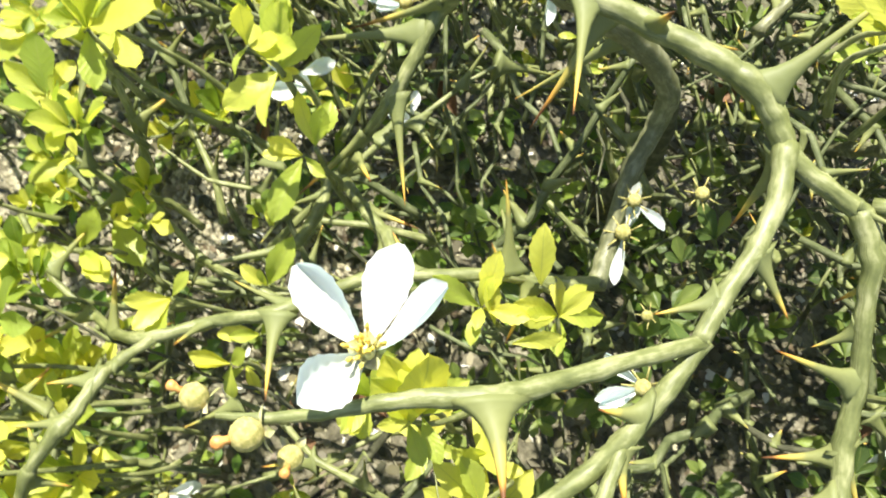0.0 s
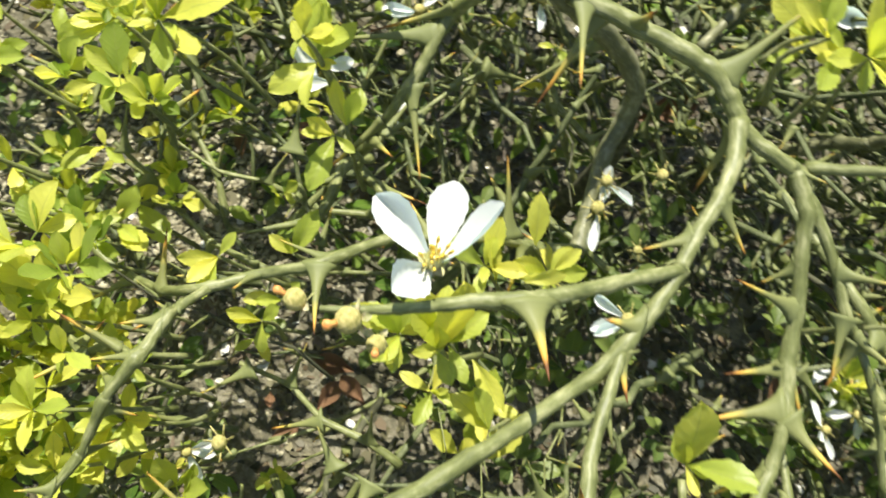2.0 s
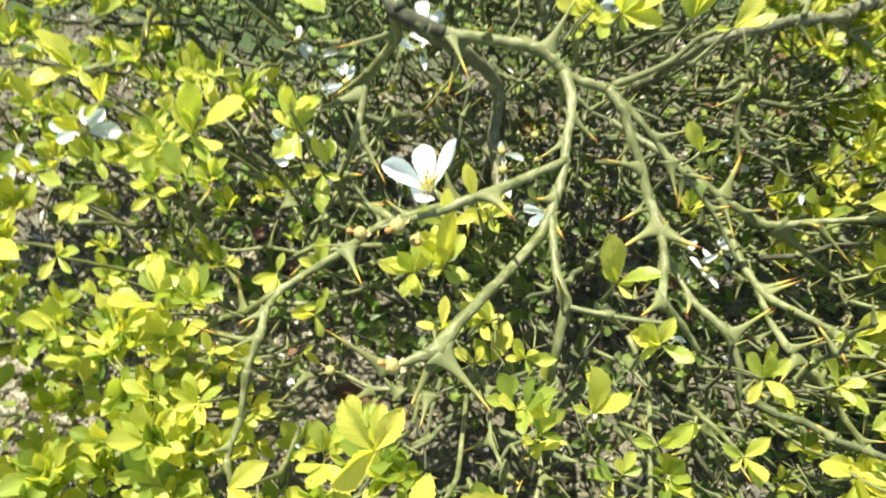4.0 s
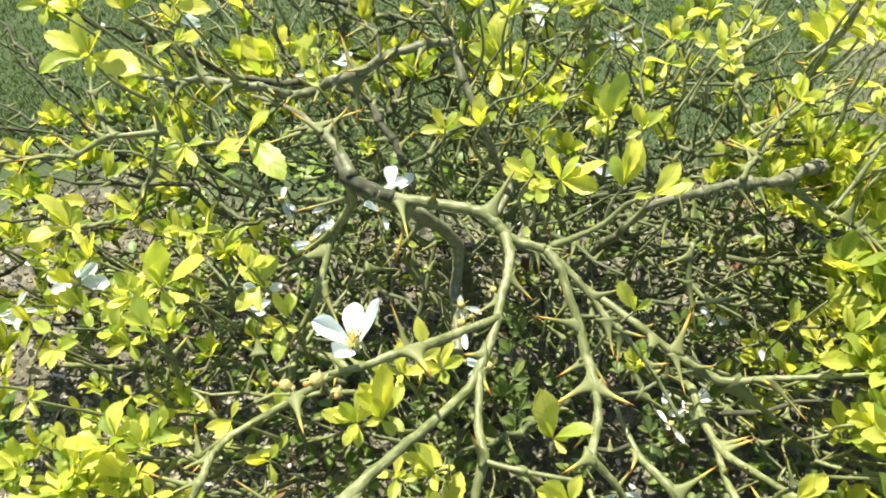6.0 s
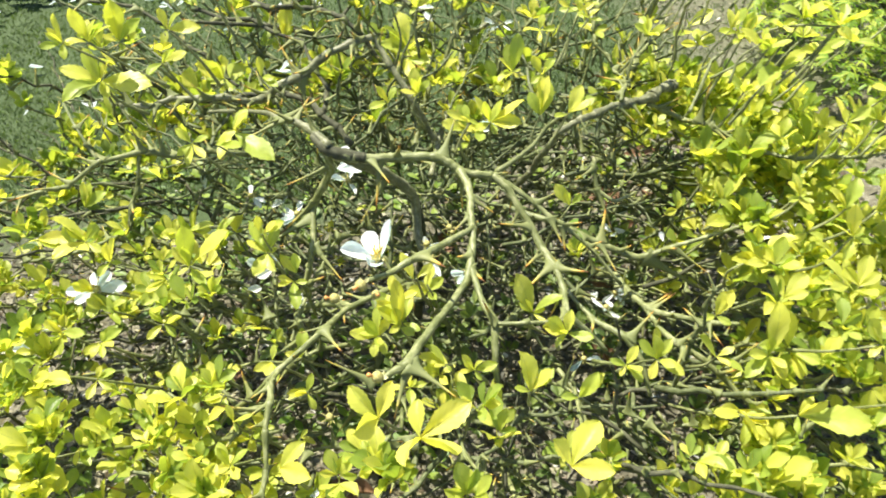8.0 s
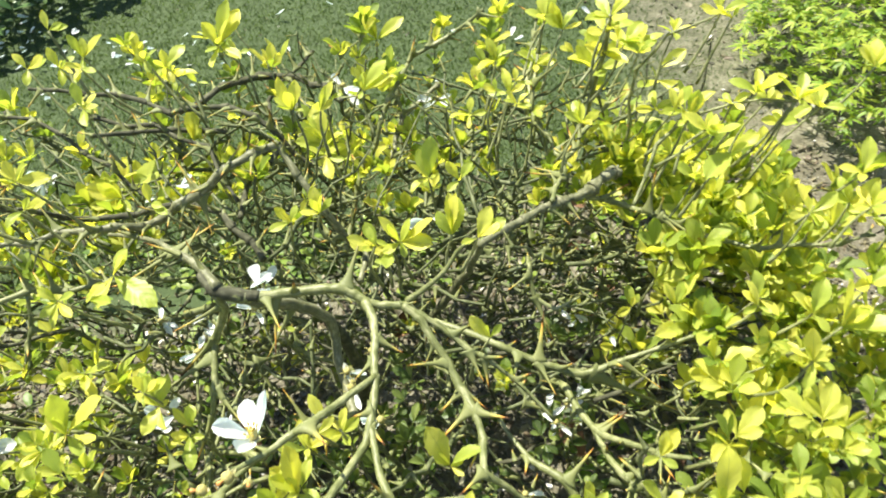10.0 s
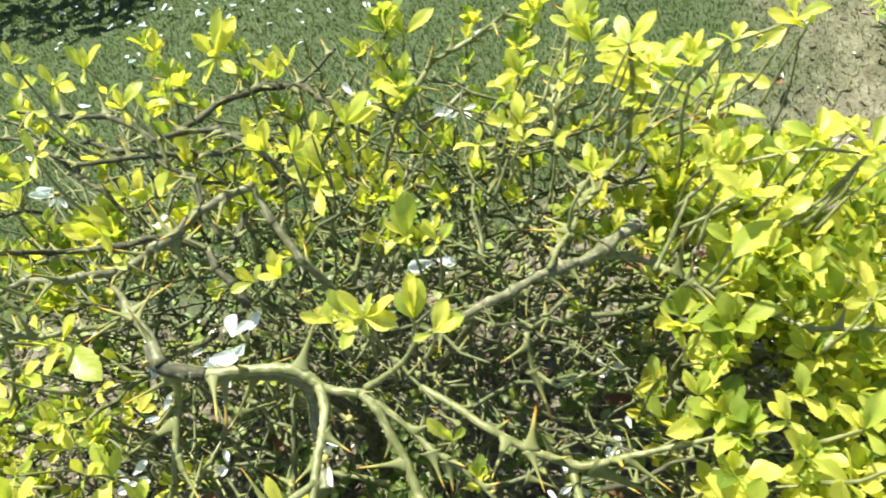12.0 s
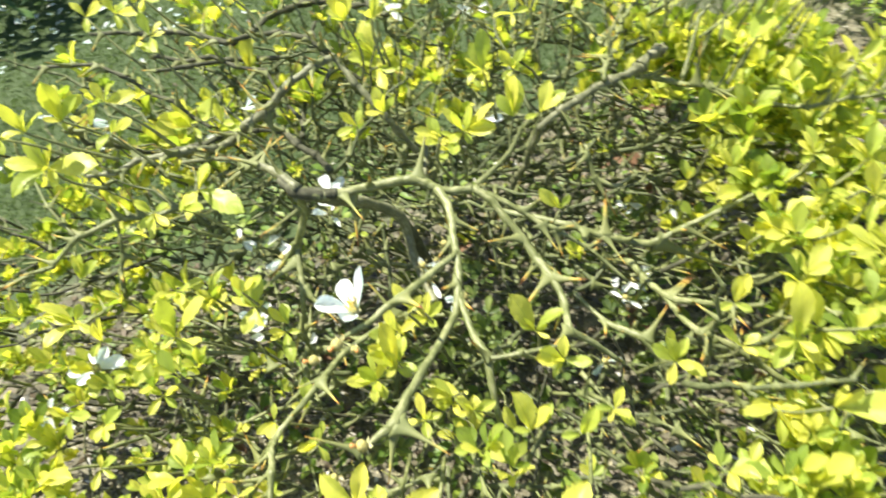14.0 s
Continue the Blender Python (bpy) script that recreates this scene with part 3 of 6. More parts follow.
low_a = branch([(0.006, -0.069, 0.450, 8.2), (0.003, -0.090, 0.446, 8.8), (-0.001, -0.110, 0.442, 9.4), (-0.006, -0.125, 0.438, 8.4), (-0.022, -0.157, 0.447, 8.0), (-0.039, -0.189, 0.458, 8.4), (-0.052, -0.212, 0.464, 9), (-0.063, -0.234, 0.468, 12), (-0.076, -0.243, 0.470, 6), (-0.090, -0.252, 0.470, 3.5)], None, 0.04, 11)
low_b = branch([(-0.001, -0.112, 0.442, 6.0), (0.002, -0.135, 0.442, 7.0), (0.005, -0.157, 0.442, 7.5), (0.012, -0.178, 0.443, 9.5), (0.010, -0.196, 0.432, 7.5), (0.010, -0.215, 0.410, 6.0)], None, 0.04, 10)
low_c = branch([(0.010, -0.180, 0.443, 5.0), (0.040, -0.184, 0.446, 4.2), (0.072, -0.184, 0.446, 3.6)], None, 0.04, 8)
side = branch([(0.033, 0.000, 0.452, 11.5), (0.045, -0.012, 0.446, 9.6), (0.054, -0.028, 0.435, 8.6), (0.065, -0.045, 0.423, 8.8), (0.072, -0.064, 0.413, 10), (0.082, -0.088, 0.408, 8.2), (0.086, -0.112, 0.402, 7.6), (0.083, -0.143, 0.405, 8.4), (0.100, -0.150, 0.390, 6.4), (0.119, -0.160, 0.370, 5)], None, 0.04, 11)
side_b = branch([(0.036, 0.000, 0.451, 7), (0.056, -0.015, 0.443, 6.6), (0.074, -0.028, 0.433, 6.4), (0.084, -0.038, 0.427, 7), (0.099, -0.044, 0.418, 5.4), (0.125, -0.062, 0.40, 4.4), (0.150, -0.085, 0.375, 4)], None, 0.04, 9)
right_twig = branch([(0.036, 0.003, 0.453, 8.0), (0.055, 0.005, 0.466, 6.0), (0.072, 0.008, 0.480, 5.2), (0.085, 0.016, 0.494, 4.4), (0.100, 0.012, 0.512, 3.0)], None, 0.04, 9)
right_limb = branch(crooked([(0.03, 0.17, 0.2, 10.8), (0.098, 0.128, 0.35, 9.0), (0.108, 0.062, 0.452, 7.2), (0.131, 0.066, 0.463, 8.1), (0.15, 0.078, 0.462, 10.3), (0.17, 0.09, 0.459, 8.1), (0.19, 0.104, 0.455, 13.0), (0.206, 0.108, 0.452, 9.0), (0.224, 0.126, 0.446, 15.5), (0.242, 0.14, 0.446, 10.8), (0.252, 0.152, 0.441, 16.5), (0.26, 0.154, 0.443, 7.2)], 0.0025), BARK_GREY, 0.16, 12, label="grey cut-back limb with a stub end")
right_up = branch(crooked([(0.180, 0.094, 0.464, 6.0), (0.200, 0.145, 0.455, 5.0), (0.222, 0.190, 0.446, 4.6), (0.255, 0.245, 0.440, 4.0), (0.289, 0.301, 0.430, 3.0)]), None, 0.04, 9)
right_up_b = branch(crooked([(0.218, 0.185, 0.425, 5), (0.206, 0.214, 0.422, 5), (0.190, 0.254, 0.440, 5), (0.189, 0.281, 0.455, 5), (0.201, 0.333, 0.467, 4.6), (0.214, 0.385, 0.490, 3.5)]), None, 0.04, 8)
right_out = branch(crooked([(0.220, 0.120, 0.440, 6.5), (0.245, 0.135, 0.420, 6.5), (0.268, 0.133, 0.405, 6.8), (0.292, 0.107, 0.414, 6), (0.320, 0.100, 0.395, 6), (0.346, 0.093, 0.384, 5.6), (0.381, 0.069, 0.392, 5), (0.420, 0.059, 0.396, 4.4), (0.480, 0.050, 0.410, 3.2)]), None, 0.04, 9)
fork_x = branch([(0.055, 0.055, 0.36, 8.5), (0.085, 0.035, 0.362, 8.5), (0.115, 0.010, 0.366, 8.5), (0.149, -0.006, 0.354, 8.8), (0.190, -0.016, 0.339, 9.6), (0.226, -0.014, 0.350, 6.8), (0.263, -0.012, 0.360, 5.6), (0.318, -0.010, 0.378, 4.4)], None, 0.05, 10)
fork_d = branch([(0.170, 0.045, 0.25, 9), (0.178, 0.010, 0.286, 10), (0.186, -0.029, 0.295, 9), (0.198, -0.060, 0.303, 9), (0.219, -0.081, 0.315, 7.6), (0.245, -0.109, 0.335, 6), (0.262, -0.122, 0.347, 4.6)], None, 0.05, 10)
fork_e = branch([(0.194, -0.050, 0.299, 7.6), (0.200, -0.087, 0.305, 7.4), (0.210, -0.114, 0.312, 8.8), (0.234, -0.126, 0.300, 7.8), (0.268, -0.148, 0.272, 7), (0.31, -0.19, 0.25, 5)], None, 0.05, 10)
fork_f = branch([(0.105, -0.055, 0.34, 5), (0.113, -0.075, 0.34, 5), (0.127, -0.101, 0.340, 7.2), (0.150, -0.122, 0.340, 10), (0.164, -0.142, 0.325, 7.4), (0.170, -0.165, 0.300, 5)], None, 0.05, 10)
left_a = branch([(-0.122, 0.016, 0.486, 13), (-0.141, 0.044, 0.487, 10.5), (-0.158, 0.061, 0.486, 9.5), (-0.172, 0.075, 0.480, 9.0), (-0.190, 0.098, 0.472, 6.5), (-0.225, 0.130, 0.455, 5.5), (-0.262, 0.160, 0.435, 4.5)], BARK_GREY, 0.06, 11)
left_b = branch([(-0.126, 0.016, 0.478, 10), (-0.124, 0.018, 0.458, 10), (-0.134, 0.021, 0.435, 9), (-0.148, 0.022, 0.408, 10), (-0.148, 0.000, 0.397, 7.8), (-0.149, -0.015, 0.388, 9), (-0.152, -0.025, 0.378, 6.5), (-0.162, -0.044, 0.345, 7)], None, 0.05, 10)
cross = branch([(-0.029, -0.027, 0.337, 9.6), (-0.046, -0.043, 0.35, 8.4), (-0.066, -0.054, 0.362, 8.3), (-0.082, -0.066, 0.368, 7.0), (-0.117, -0.092, 0.375, 6.9), (-0.137, -0.125, 0.386, 8.0), (-0.16, -0.14, 0.375, 6.9), (-0.18, -0.161, 0.375, 6.9), (-0.206, -0.165, 0.345, 6.4), (-0.236, -0.161, 0.318, 5.6), (-0.258, -0.159, 0.318, 4.8), (-0.288, -0.141, 0.33, 4.0)], None, 0.05, 11)
left_low = branch(crooked([(-0.177, -0.158, 0.375, 6.0), (-0.18, -0.182, 0.385, 6.4), (-0.181, -0.205, 0.391, 8.4), (-0.183, -0.226, 0.378, 6.4), (-0.186, -0.252, 0.36, 5.6), (-0.182, -0.3, 0.34, 4.8)]), None, 0.06, 10)
left_low_b = branch(crooked([(-0.181, -0.205, 0.39, 6.1), (-0.215, -0.209, 0.355, 5.9), (-0.255, -0.214, 0.325, 5.6), (-0.32, -0.22, 0.29, 4.0)]), None, 0.05, 9)
back_a = branch(crooked([(-0.015, 0.130, 0.400, 8.5), (-0.038, 0.136, 0.452, 8.8), (-0.060, 0.163, 0.480, 8.8), (-0.077, 0.183, 0.503, 8.0), (-0.100, 0.174, 0.502, 9.0), (-0.126, 0.161, 0.497, 9.5), (-0.160, 0.158, 0.475, 13), (-0.200, 0.160, 0.450, 10.5), (-0.215, 0.135, 0.463, 10), (-0.232, 0.116, 0.480, 9), (-0.285, 0.115, 0.484, 7.5), (-0.335, 0.105, 0.485, 6)]), BARK_GREY, 0.06, 10)
back_b = branch(crooked([(-0.11, 0.13, 0.40, 10.4), (-0.155, 0.185, 0.425, 9.2), (-0.205, 0.215, 0.418, 8.6), (-0.254, 0.208, 0.416, 8.1), (-0.294, 0.200, 0.423, 7.5), (-0.315, 0.160, 0.475, 5.8), (-0.327, 0.128, 0.511, 5.2), (-0.320, 0.100, 0.550, 4.0)]), BARK_DARK, 0.06, 10)
back_c = branch(crooked([(-0.045, 0.200, 0.300, 9), (-0.018, 0.258, 0.366, 7.5), (0.011, 0.289, 0.409, 7), (0.032, 0.317, 0.446, 7), (0.050, 0.355, 0.452, 6.4), (0.067, 0.392, 0.452, 6.4), (0.117, 0.398, 0.475, 5.6), (0.155, 0.388, 0.502, 4.4)]), None, 0.05, 9)
back_f = branch(crooked([(-0.060, 0.250, 0.420, 6.6), (-0.110, 0.272, 0.478, 7.3), (-0.140, 0.292, 0.479, 8.2), (-0.170, 0.285, 0.490, 6.9), (-0.195, 0.268, 0.497, 8.2), (-0.222, 0.285, 0.506, 6.6), (-0.256, 0.306, 0.503, 7.3), (-0.285, 0.298, 0.516, 6.0), (-0.340, 0.300, 0.530, 4.7)]), BARK_DARK, 0.08, 9)
back_g = branch(crooked([(-0.150, 0.290, 0.450, 7.7), (-0.201, 0.277, 0.472, 7.7), (-0.240, 0.262, 0.482, 6.6), (-0.272, 0.245, 0.498, 5.5)]), BARK_DARK, 0.06, 9)
back_h = branch(crooked([(-0.200, 0.310, 0.470, 9.1), (-0.152, 0.343, 0.475, 9.1), (-0.115, 0.375, 0.462, 10.4), (-0.071, 0.372, 0.456, 9.6), (-0.035, 0.330, 0.465, 8.8), (-0.015, 0.290, 0.470, 7.3)]), BARK_DARK, 0.06, 9)
back_d = branch(crooked([(-0.02, 0.14, 0.34, 9), (0.02, 0.28, 0.37, 7.5), (0.046, 0.350, 0.397, 7), (0.092, 0.398, 0.404, 7.5)]), BARK_GREY, 0.08, 10)
back_e = branch(crooked([(-0.14, 0.20, 0.40, 8.4), (-0.137, 0.26, 0.40, 7.2), (-0.100, 0.33, 0.39, 6.6), (-0.12, 0.40, 0.41, 6.0), (-0.06, 0.47, 0.43, 4.8)]), BARK_DARK, 0.06, 9)
left_c = branch(crooked([(-0.20, 0.12, 0.40, 7), (-0.26, 0.10, 0.425, 6.5), (-0.326, 0.087, 0.438, 6.5), (-0.360, 0.066, 0.449, 6.5), (-0.395, 0.058, 0.425, 5.5), (-0.430, 0.066, 0.413, 5), (-0.485, 0.060, 0.400, 4.5), (-0.55, 0.075, 0.39, 3.5)]), None, 0.05, 10)
left_c_up = branch([(-0.360, 0.066, 0.449, 5), (-0.370, 0.078, 0.460, 4.2), (-0.382, 0.095, 0.472, 3.6), (-0.405, 0.140, 0.470, 3)], None, 0.04, 8)
left_d = branch(crooked([(-0.326, 0.087, 0.436, 5), (-0.336, 0.074, 0.400, 5), (-0.352, 0.060, 0.360, 5), (-0.40, 0.05, 0.34, 4.5), (-0.47, 0.05, 0.33, 4)]), None, 0.05, 9)

stub_a = branch([(-0.162, -0.044, 0.330, 8), (-0.139, -0.057, 0.345, 8), (-0.124, -0.064, 0.352, 9), (-0.111, -0.076, 0.360, 7)], None, 0.05, 9)
stub_b = branch([(-0.165, -0.020, 0.30, 7.5), (-0.175, -0.037, 0.310, 8), (-0.168, -0.063, 0.320, 8.5), (-0.165, -0.084, 0.330, 7.5), (-0.177, -0.100, 0.335, 4.5), (-0.190, -0.115, 0.340, 1.6)], None, 0.05, 9)
up_left = branch([(-0.262, -0.085, 0.30, 6), (-0.276, -0.069, 0.330, 5.6), (-0.288, -0.061, 0.345, 5.2), (-0.295, -0.053, 0.365, 5), (-0.303, -0.050, 0.390, 4)], None, 0.05, 8)
back_left = branch(crooked([(-0.24, 0.23, 0.42, 5.0), (-0.30, 0.27, 0.46, 5.8), (-0.353, 0.30, 0.49, 5.0), (-0.42, 0.31, 0.50, 4.9)]), BARK_DARK, 0.06, 9)
back_left_b = branch(crooked([(-0.13, 0.18, 0.44, 5.4), (-0.160, 0.24, 0.47, 5.4), (-0.22, 0.275, 0.480, 6.2), (-0.282, 0.285, 0.490, 6.2)]), BARK_DARK, 0.06, 9)

# Sleeve round the joint; its dark bark paints the shadow on this stretch.
knot = branch([(-0.139, 0.034, 0.487, 10), (-0.126, 0.017, 0.483, 15.5), (-0.106, 0.0135, 0.476, 15.5), (-0.090, 0.013, 0.4725, 12.6)], BARK_DARK, 0.05, 14, name="knot", label="rough knot where the limbs meet, darkened as in shadow")

# Thorns that stand out one by one, from foot to point.
thorn(limb, (-0.014, 0.026, 0.468), (0.004, 0.056, 0.492), 4.2)
thorn(limb, (-0.061, 0.014, 0.470), (-0.055, 0.006, 0.494), 3.6)
thorn(limb, (-0.049, 0.020, 0.464), (-0.029, 0.040, 0.448), 3.0)
thorn(limb, (-0.084, 0.010, 0.466), (-0.067, -0.034, 0.477), 3.4)
thorn(under, (-0.074, 0.038, 0.425), (-0.101, 0.007, 0.394), 3.4)
thorn(limb, (0.000, 0.000, 0.454), (0.002, -0.010, 0.414), 4.0)
thorn(limb, (0.032, 0.003, 0.452), (0.045, -0.003, 0.458), 2.8)
thorn(fl_stem, (0.001, -0.056, 0.454), (-0.012, -0.069, 0.447), 3.6)
thorn(fl_stem, (0.006, -0.034, 0.452), (0.029, -0.046, 0.444), 3.8)
thorn(fl_branch, (-0.044, -0.130, 0.473), (-0.024, -0.152, 0.486), 4.6, 1)
thorn(low_a, (-0.003, -0.113, 0.443), (0.010, -0.130, 0.440), 3.6)
thorn(low_a, (-0.002, -0.102, 0.447), (-0.014, -0.108, 0.452), 4.4)
thorn(low_a, (-0.063, -0.234, 0.468), (-0.026, -0.262, 0.462), 4.4, 1)
thorn(low_a, (-0.088, -0.251, 0.470), (-0.122, -0.243, 0.492), 3.2)
thorn(low_a, (-0.063, -0.234, 0.468), (-0.075, -0.270, 0.450), 4.4)
thorn(low_b, (0.012, -0.178, 0.444), (0.001, -0.176, 0.470), 3.6)
thorn(side, (0.077, -0.066, 0.414), (0.052, -0.080, 0.400), 3.6)
thorn(side, (0.059, -0.030, 0.436), (0.046, -0.040, 0.420), 3.2)
thorn(side, (0.060, -0.052, 0.430), (0.030, -0.056, 0.440), 3.6)
thorn(side, (0.078, -0.088, 0.412), (0.048, -0.104, 0.398), 4.2, 1)
thorn(side, (0.080, -0.088, 0.412), (0.109, -0.106, 0.416), 4.4, 2)
thorn(side, (0.083, -0.112, 0.402), (0.070, -0.130, 0.385), 3.2)
thorn(side, (0.082, -0.150, 0.410), (0.062, -0.168, 0.420), 3.6)
thorn(side_b, (0.080, -0.040, 0.426), (0.091, -0.064, 0.414), 3.6, 1)
thorn(side_b, (0.110, -0.070, 0.394), (0.130, -0.060, 0.404), 3.4)
thorn(cross, (-0.066, -0.054, 0.366), (-0.084, -0.026, 0.392), 3.8, 1)
thorn(cross, (-0.137, -0.125, 0.386), (-0.121, -0.158, 0.392), 4.0, 2)
thorn(cross, (-0.050, -0.052, 0.360), (-0.050, -0.080, 0.352), 4.2, 1)
thorn(cross, (-0.208, -0.164, 0.343), (-0.216, -0.140, 0.365), 3.4)
thorn(left_b, (-0.149, -0.014, 0.388), (-0.120, -0.054, 0.373), 3.6)
thorn(left_b, (-0.143, 0.030, 0.408), (-0.184, 0.000, 0.392), 3.4, 1)
thorn(left_b, (-0.128, -0.066, 0.362), (-0.136, -0.056, 0.385), 3.8)
thorn(left_b, (-0.140, -0.042, 0.372), (-0.172, -0.070, 0.350), 3.4)
thorn(left_a, (-0.170, 0.074, 0.480), (-0.185, 0.050, 0.492), 3.4, 1)
thorn(left_a, (-0.158, 0.060, 0.483), (-0.140, 0.086, 0.500), 3.2)
thorn(left_c, (-0.322, 0.088, 0.438), (-0.330, 0.098, 0.474), 3.0)
thorn(left_c, (-0.300, 0.092, 0.434), (-0.306, 0.104, 0.468), 3.0)
thorn(left_c, (-0.430, 0.066, 0.412), (-0.452, 0.040, 0.424), 3.2)
thorn(fork_x, (0.196, -0.014, 0.338), (0.279, -0.040, 0.290), 4.6, 1)
thorn(fork_x, (0.150, -0.008, 0.360), (0.160, -0.040, 0.345), 3.4)
thorn(fork_x, (0.230, -0.014, 0.346), (0.262, -0.038, 0.330), 3.2)
thorn(fork_x, (0.131, -0.006, 0.374), (0.120, -0.040, 0.372), 3.8)
thorn(fork_f, (0.156, -0.124, 0.338), (0.180, -0.106, 0.358), 4.6)
thorn(fork_f, (0.130, -0.096, 0.338), (0.118, -0.118, 0.345), 3.2)
thorn(fork_d, (0.202, -0.058, 0.303), (0.226, -0.050, 0.318), 3.6)
thorn(fork_d, (0.236, -0.100, 0.330), (0.250, -0.130, 0.322), 3.4)
thorn(fork_e, (0.215, -0.125, 0.318), (0.196, -0.148, 0.318), 4.2)
thorn(fork_e, (0.240, -0.156, 0.288), (0.262, -0.150, 0.312), 3.6)
thorn(right_limb, (0.195, 0.104, 0.456), (0.206, 0.086, 0.444), 3.2)
thorn(right_up, (0.198, 0.140, 0.456), (0.158, 0.128, 0.474), 3.2, 1)
thorn(right_out, (0.262, 0.105, 0.436), (0.290, 0.130, 0.462), 3.6)
thorn(right_out, (0.300, 0.090, 0.426), (0.325, 0.070, 0.408), 3.2)
thorn(back_a, (-0.158, 0.158, 0.474), (-0.150, 0.135, 0.440), 4.6, 1)
thorn(back_a, (-0.160, 0.158, 0.476), (-0.178, 0.185, 0.502), 3.8)
thorn(back_a, (-0.125, 0.172, 0.482), (-0.108, 0.190, 0.508), 3.4)
thorn(back_a, (-0.151, 0.148, 0.472), (-0.168, 0.168, 0.490), 3.4)
thorn(back_c, (0.022, 0.326, 0.424), (0.040, 0.312, 0.440), 3.0)
thorn(back_c, (-0.008, 0.268, 0.392), (-0.030, 0.285, 0.405), 3.2)
spike = branch([(0.154, 0.075, 0.405, 5.5), (0.156, 0.056, 0.378, 6.0), (0.175, 0.044, 0.368, 5.0), (0.200, 0.052, 0.372, 3.5)], None, 0.05, 9)
thorn(spike, (0.156, 0.054, 0.378), (0.170, 0.018, 0.344), 4.0)
thorn(spike, (0.154, 0.068, 0.395), (0.130, 0.055, 0.392), 3.0)

thorn(left_a, (-0.168, 0.074, 0.480), (-0.208, 0.047, 0.476), 4.0, 1)
thorn(left_a, (-0.168, 0.074, 0.480), (-0.131, 0.098, 0.488), 3.8)
thorn(left_b, (-0.128, 0.018, 0.460), (-0.170, -0.002, 0.456), 3.0)
thorn(left_b, (-0.150, 0.012, 0.404), (-0.205, -0.019, 0.392), 3.6, 1)
thorn(limb, (-0.078, 0.011, 0.465), (-0.082, -0.020, 0.428), 3.6, 2)
thorn(side, (0.078, -0.062, 0.414), (0.094, -0.082, 0.398), 3.4)
thorn(side_b, (0.097, -0.040, 0.420), (0.097, -0.062, 0.400), 3.8)
thorn(fork_x, (0.152, -0.006, 0.356), (0.161, 0.030, 0.385), 4.2)
thorn(right_limb, (0.180, 0.093, 0.460), (0.196, 0.080, 0.444), 3.4)
thorn(right_out, (0.285, 0.098, 0.428), (0.311, 0.078, 0.405), 3.4)
tall_a = branch(crooked([(0.205, 0.245, 0.387, 6), (0.197, 0.263, 0.425, 6), (0.188, 0.264, 0.448, 6), (0.194, 0.280, 0.471, 5.5), (0.203, 0.315, 0.485, 5), (0.215, 0.325, 0.520, 3.6)]), None, 0.04, 8)
tall_b = branch([(0.258, 0.300, 0.40, 8), (0.259, 0.270, 0.470, 7.6), (0.260, 0.240, 0.525, 7), (0.257, 0.215, 0.580, 4.6)], None, 0.04, 8)
thorn(tall_a, (0.193, 0.257, 0.490), (0.216, 0.250, 0.512), 3.2)

# Smaller thorns at the other nodes, now to one side and now to the other.
r_th = random.Random(31)
for owner in (back_a, back_b, back_c, back_f, back_g, back_h, back_d, back_e, back_left, back_left_b, left_c, left_c_up, left_d, left_a, left_low, left_low_b, right_up, right_up_b, right_out, tall_b, up_left, fork_d, fork_e, fork_x, cross, stub_a, side_b, low_c):
    rows = RUNS[owner.name]
    for k in range(5, len(rows) - 2, r_th.choice((6, 7, 8))):
        p = Vector(rows[k, :3])
        if any((ob.matrix_local.translation - p).length < 0.016 for ob in owner.children):
            continue
        run = Vector(rows[k + 1, :3] - rows[k - 1, :3]).normalized()
        out = Matrix.Rotation(r_th.uniform(0, 6.283), 3, run) @ run.orthogonal() + run * 0.5
        out.z = out.z * 0.6 + 0.25
        foot = p + SHRUB_AT
        thorn(owner, foot, foot + out.normalized() * r_th.uniform(0.016, 0.034), r_th.uniform(2.6, 3.6), r_th.randrange(3))


# Leaf tufts that can be told apart: the bud, and how far each leaflet reaches from it.
sprig((-0.190, -0.041, 0.407), (-0.017, 0.007, 0.011), (-0.013, 0.021, 0.021), (0.011, 0.016, 0.019), (0.009, 0.002, 0.004), (-0.010, -0.025, -0.000), (0.007, -0.023, 0.000))
sprig((-0.163, -0.057, 0.392), (-0.014, 0.010, 0.015), (-0.001, 0.016, 0.012))
sprig((-0.167, -0.061, 0.386), (-0.012, -0.010, 0.007), (0.004, -0.030, -0.002), (0.013, -0.004, 0.002))
sprig((-0.186, -0.140, 0.364), (-0.013, -0.012, 0.006), (0.005, -0.021, 0.001), (0.003, 0.011, 0.010))
sprig((-0.165, -0.108, 0.327), (-0.013, -0.001, 0.010), (0.003, 0.018, 0.021))
sprig((-0.162, -0.127, 0.301), (-0.017, -0.010, 0.006), (0.005, 0.010, 0.010))
sprig((-0.060, -0.076, 0.355), (-0.012, 0.012, 0.016))
sprig((-0.038, -0.063, 0.370), (0.007, 0.013, 0.011))
sprig((-0.049, -0.094, 0.413), (0.014, 0.010, 0.007))
sprig((-0.051, -0.054, 0.369), (-0.010, 0.015, 0.022))
sprig((-0.052, -0.107, 0.320), (0.027, -0.018, 0.004))
sprig((-0.019, -0.144, 0.274), (0.008, 0.025, 0.024), (-0.015, 0.012, 0.015))
sprig((-0.308, -0.096, 0.292), (-0.007, 0.006, 0.007), (0.017, -0.004, 0.004), (-0.012, -0.024, 0.004))
sprig((-0.274, -0.114, 0.281), (0.006, 0.015, 0.015), (0.030, -0.012, 0.007), (-0.009, -0.016, 0.002))
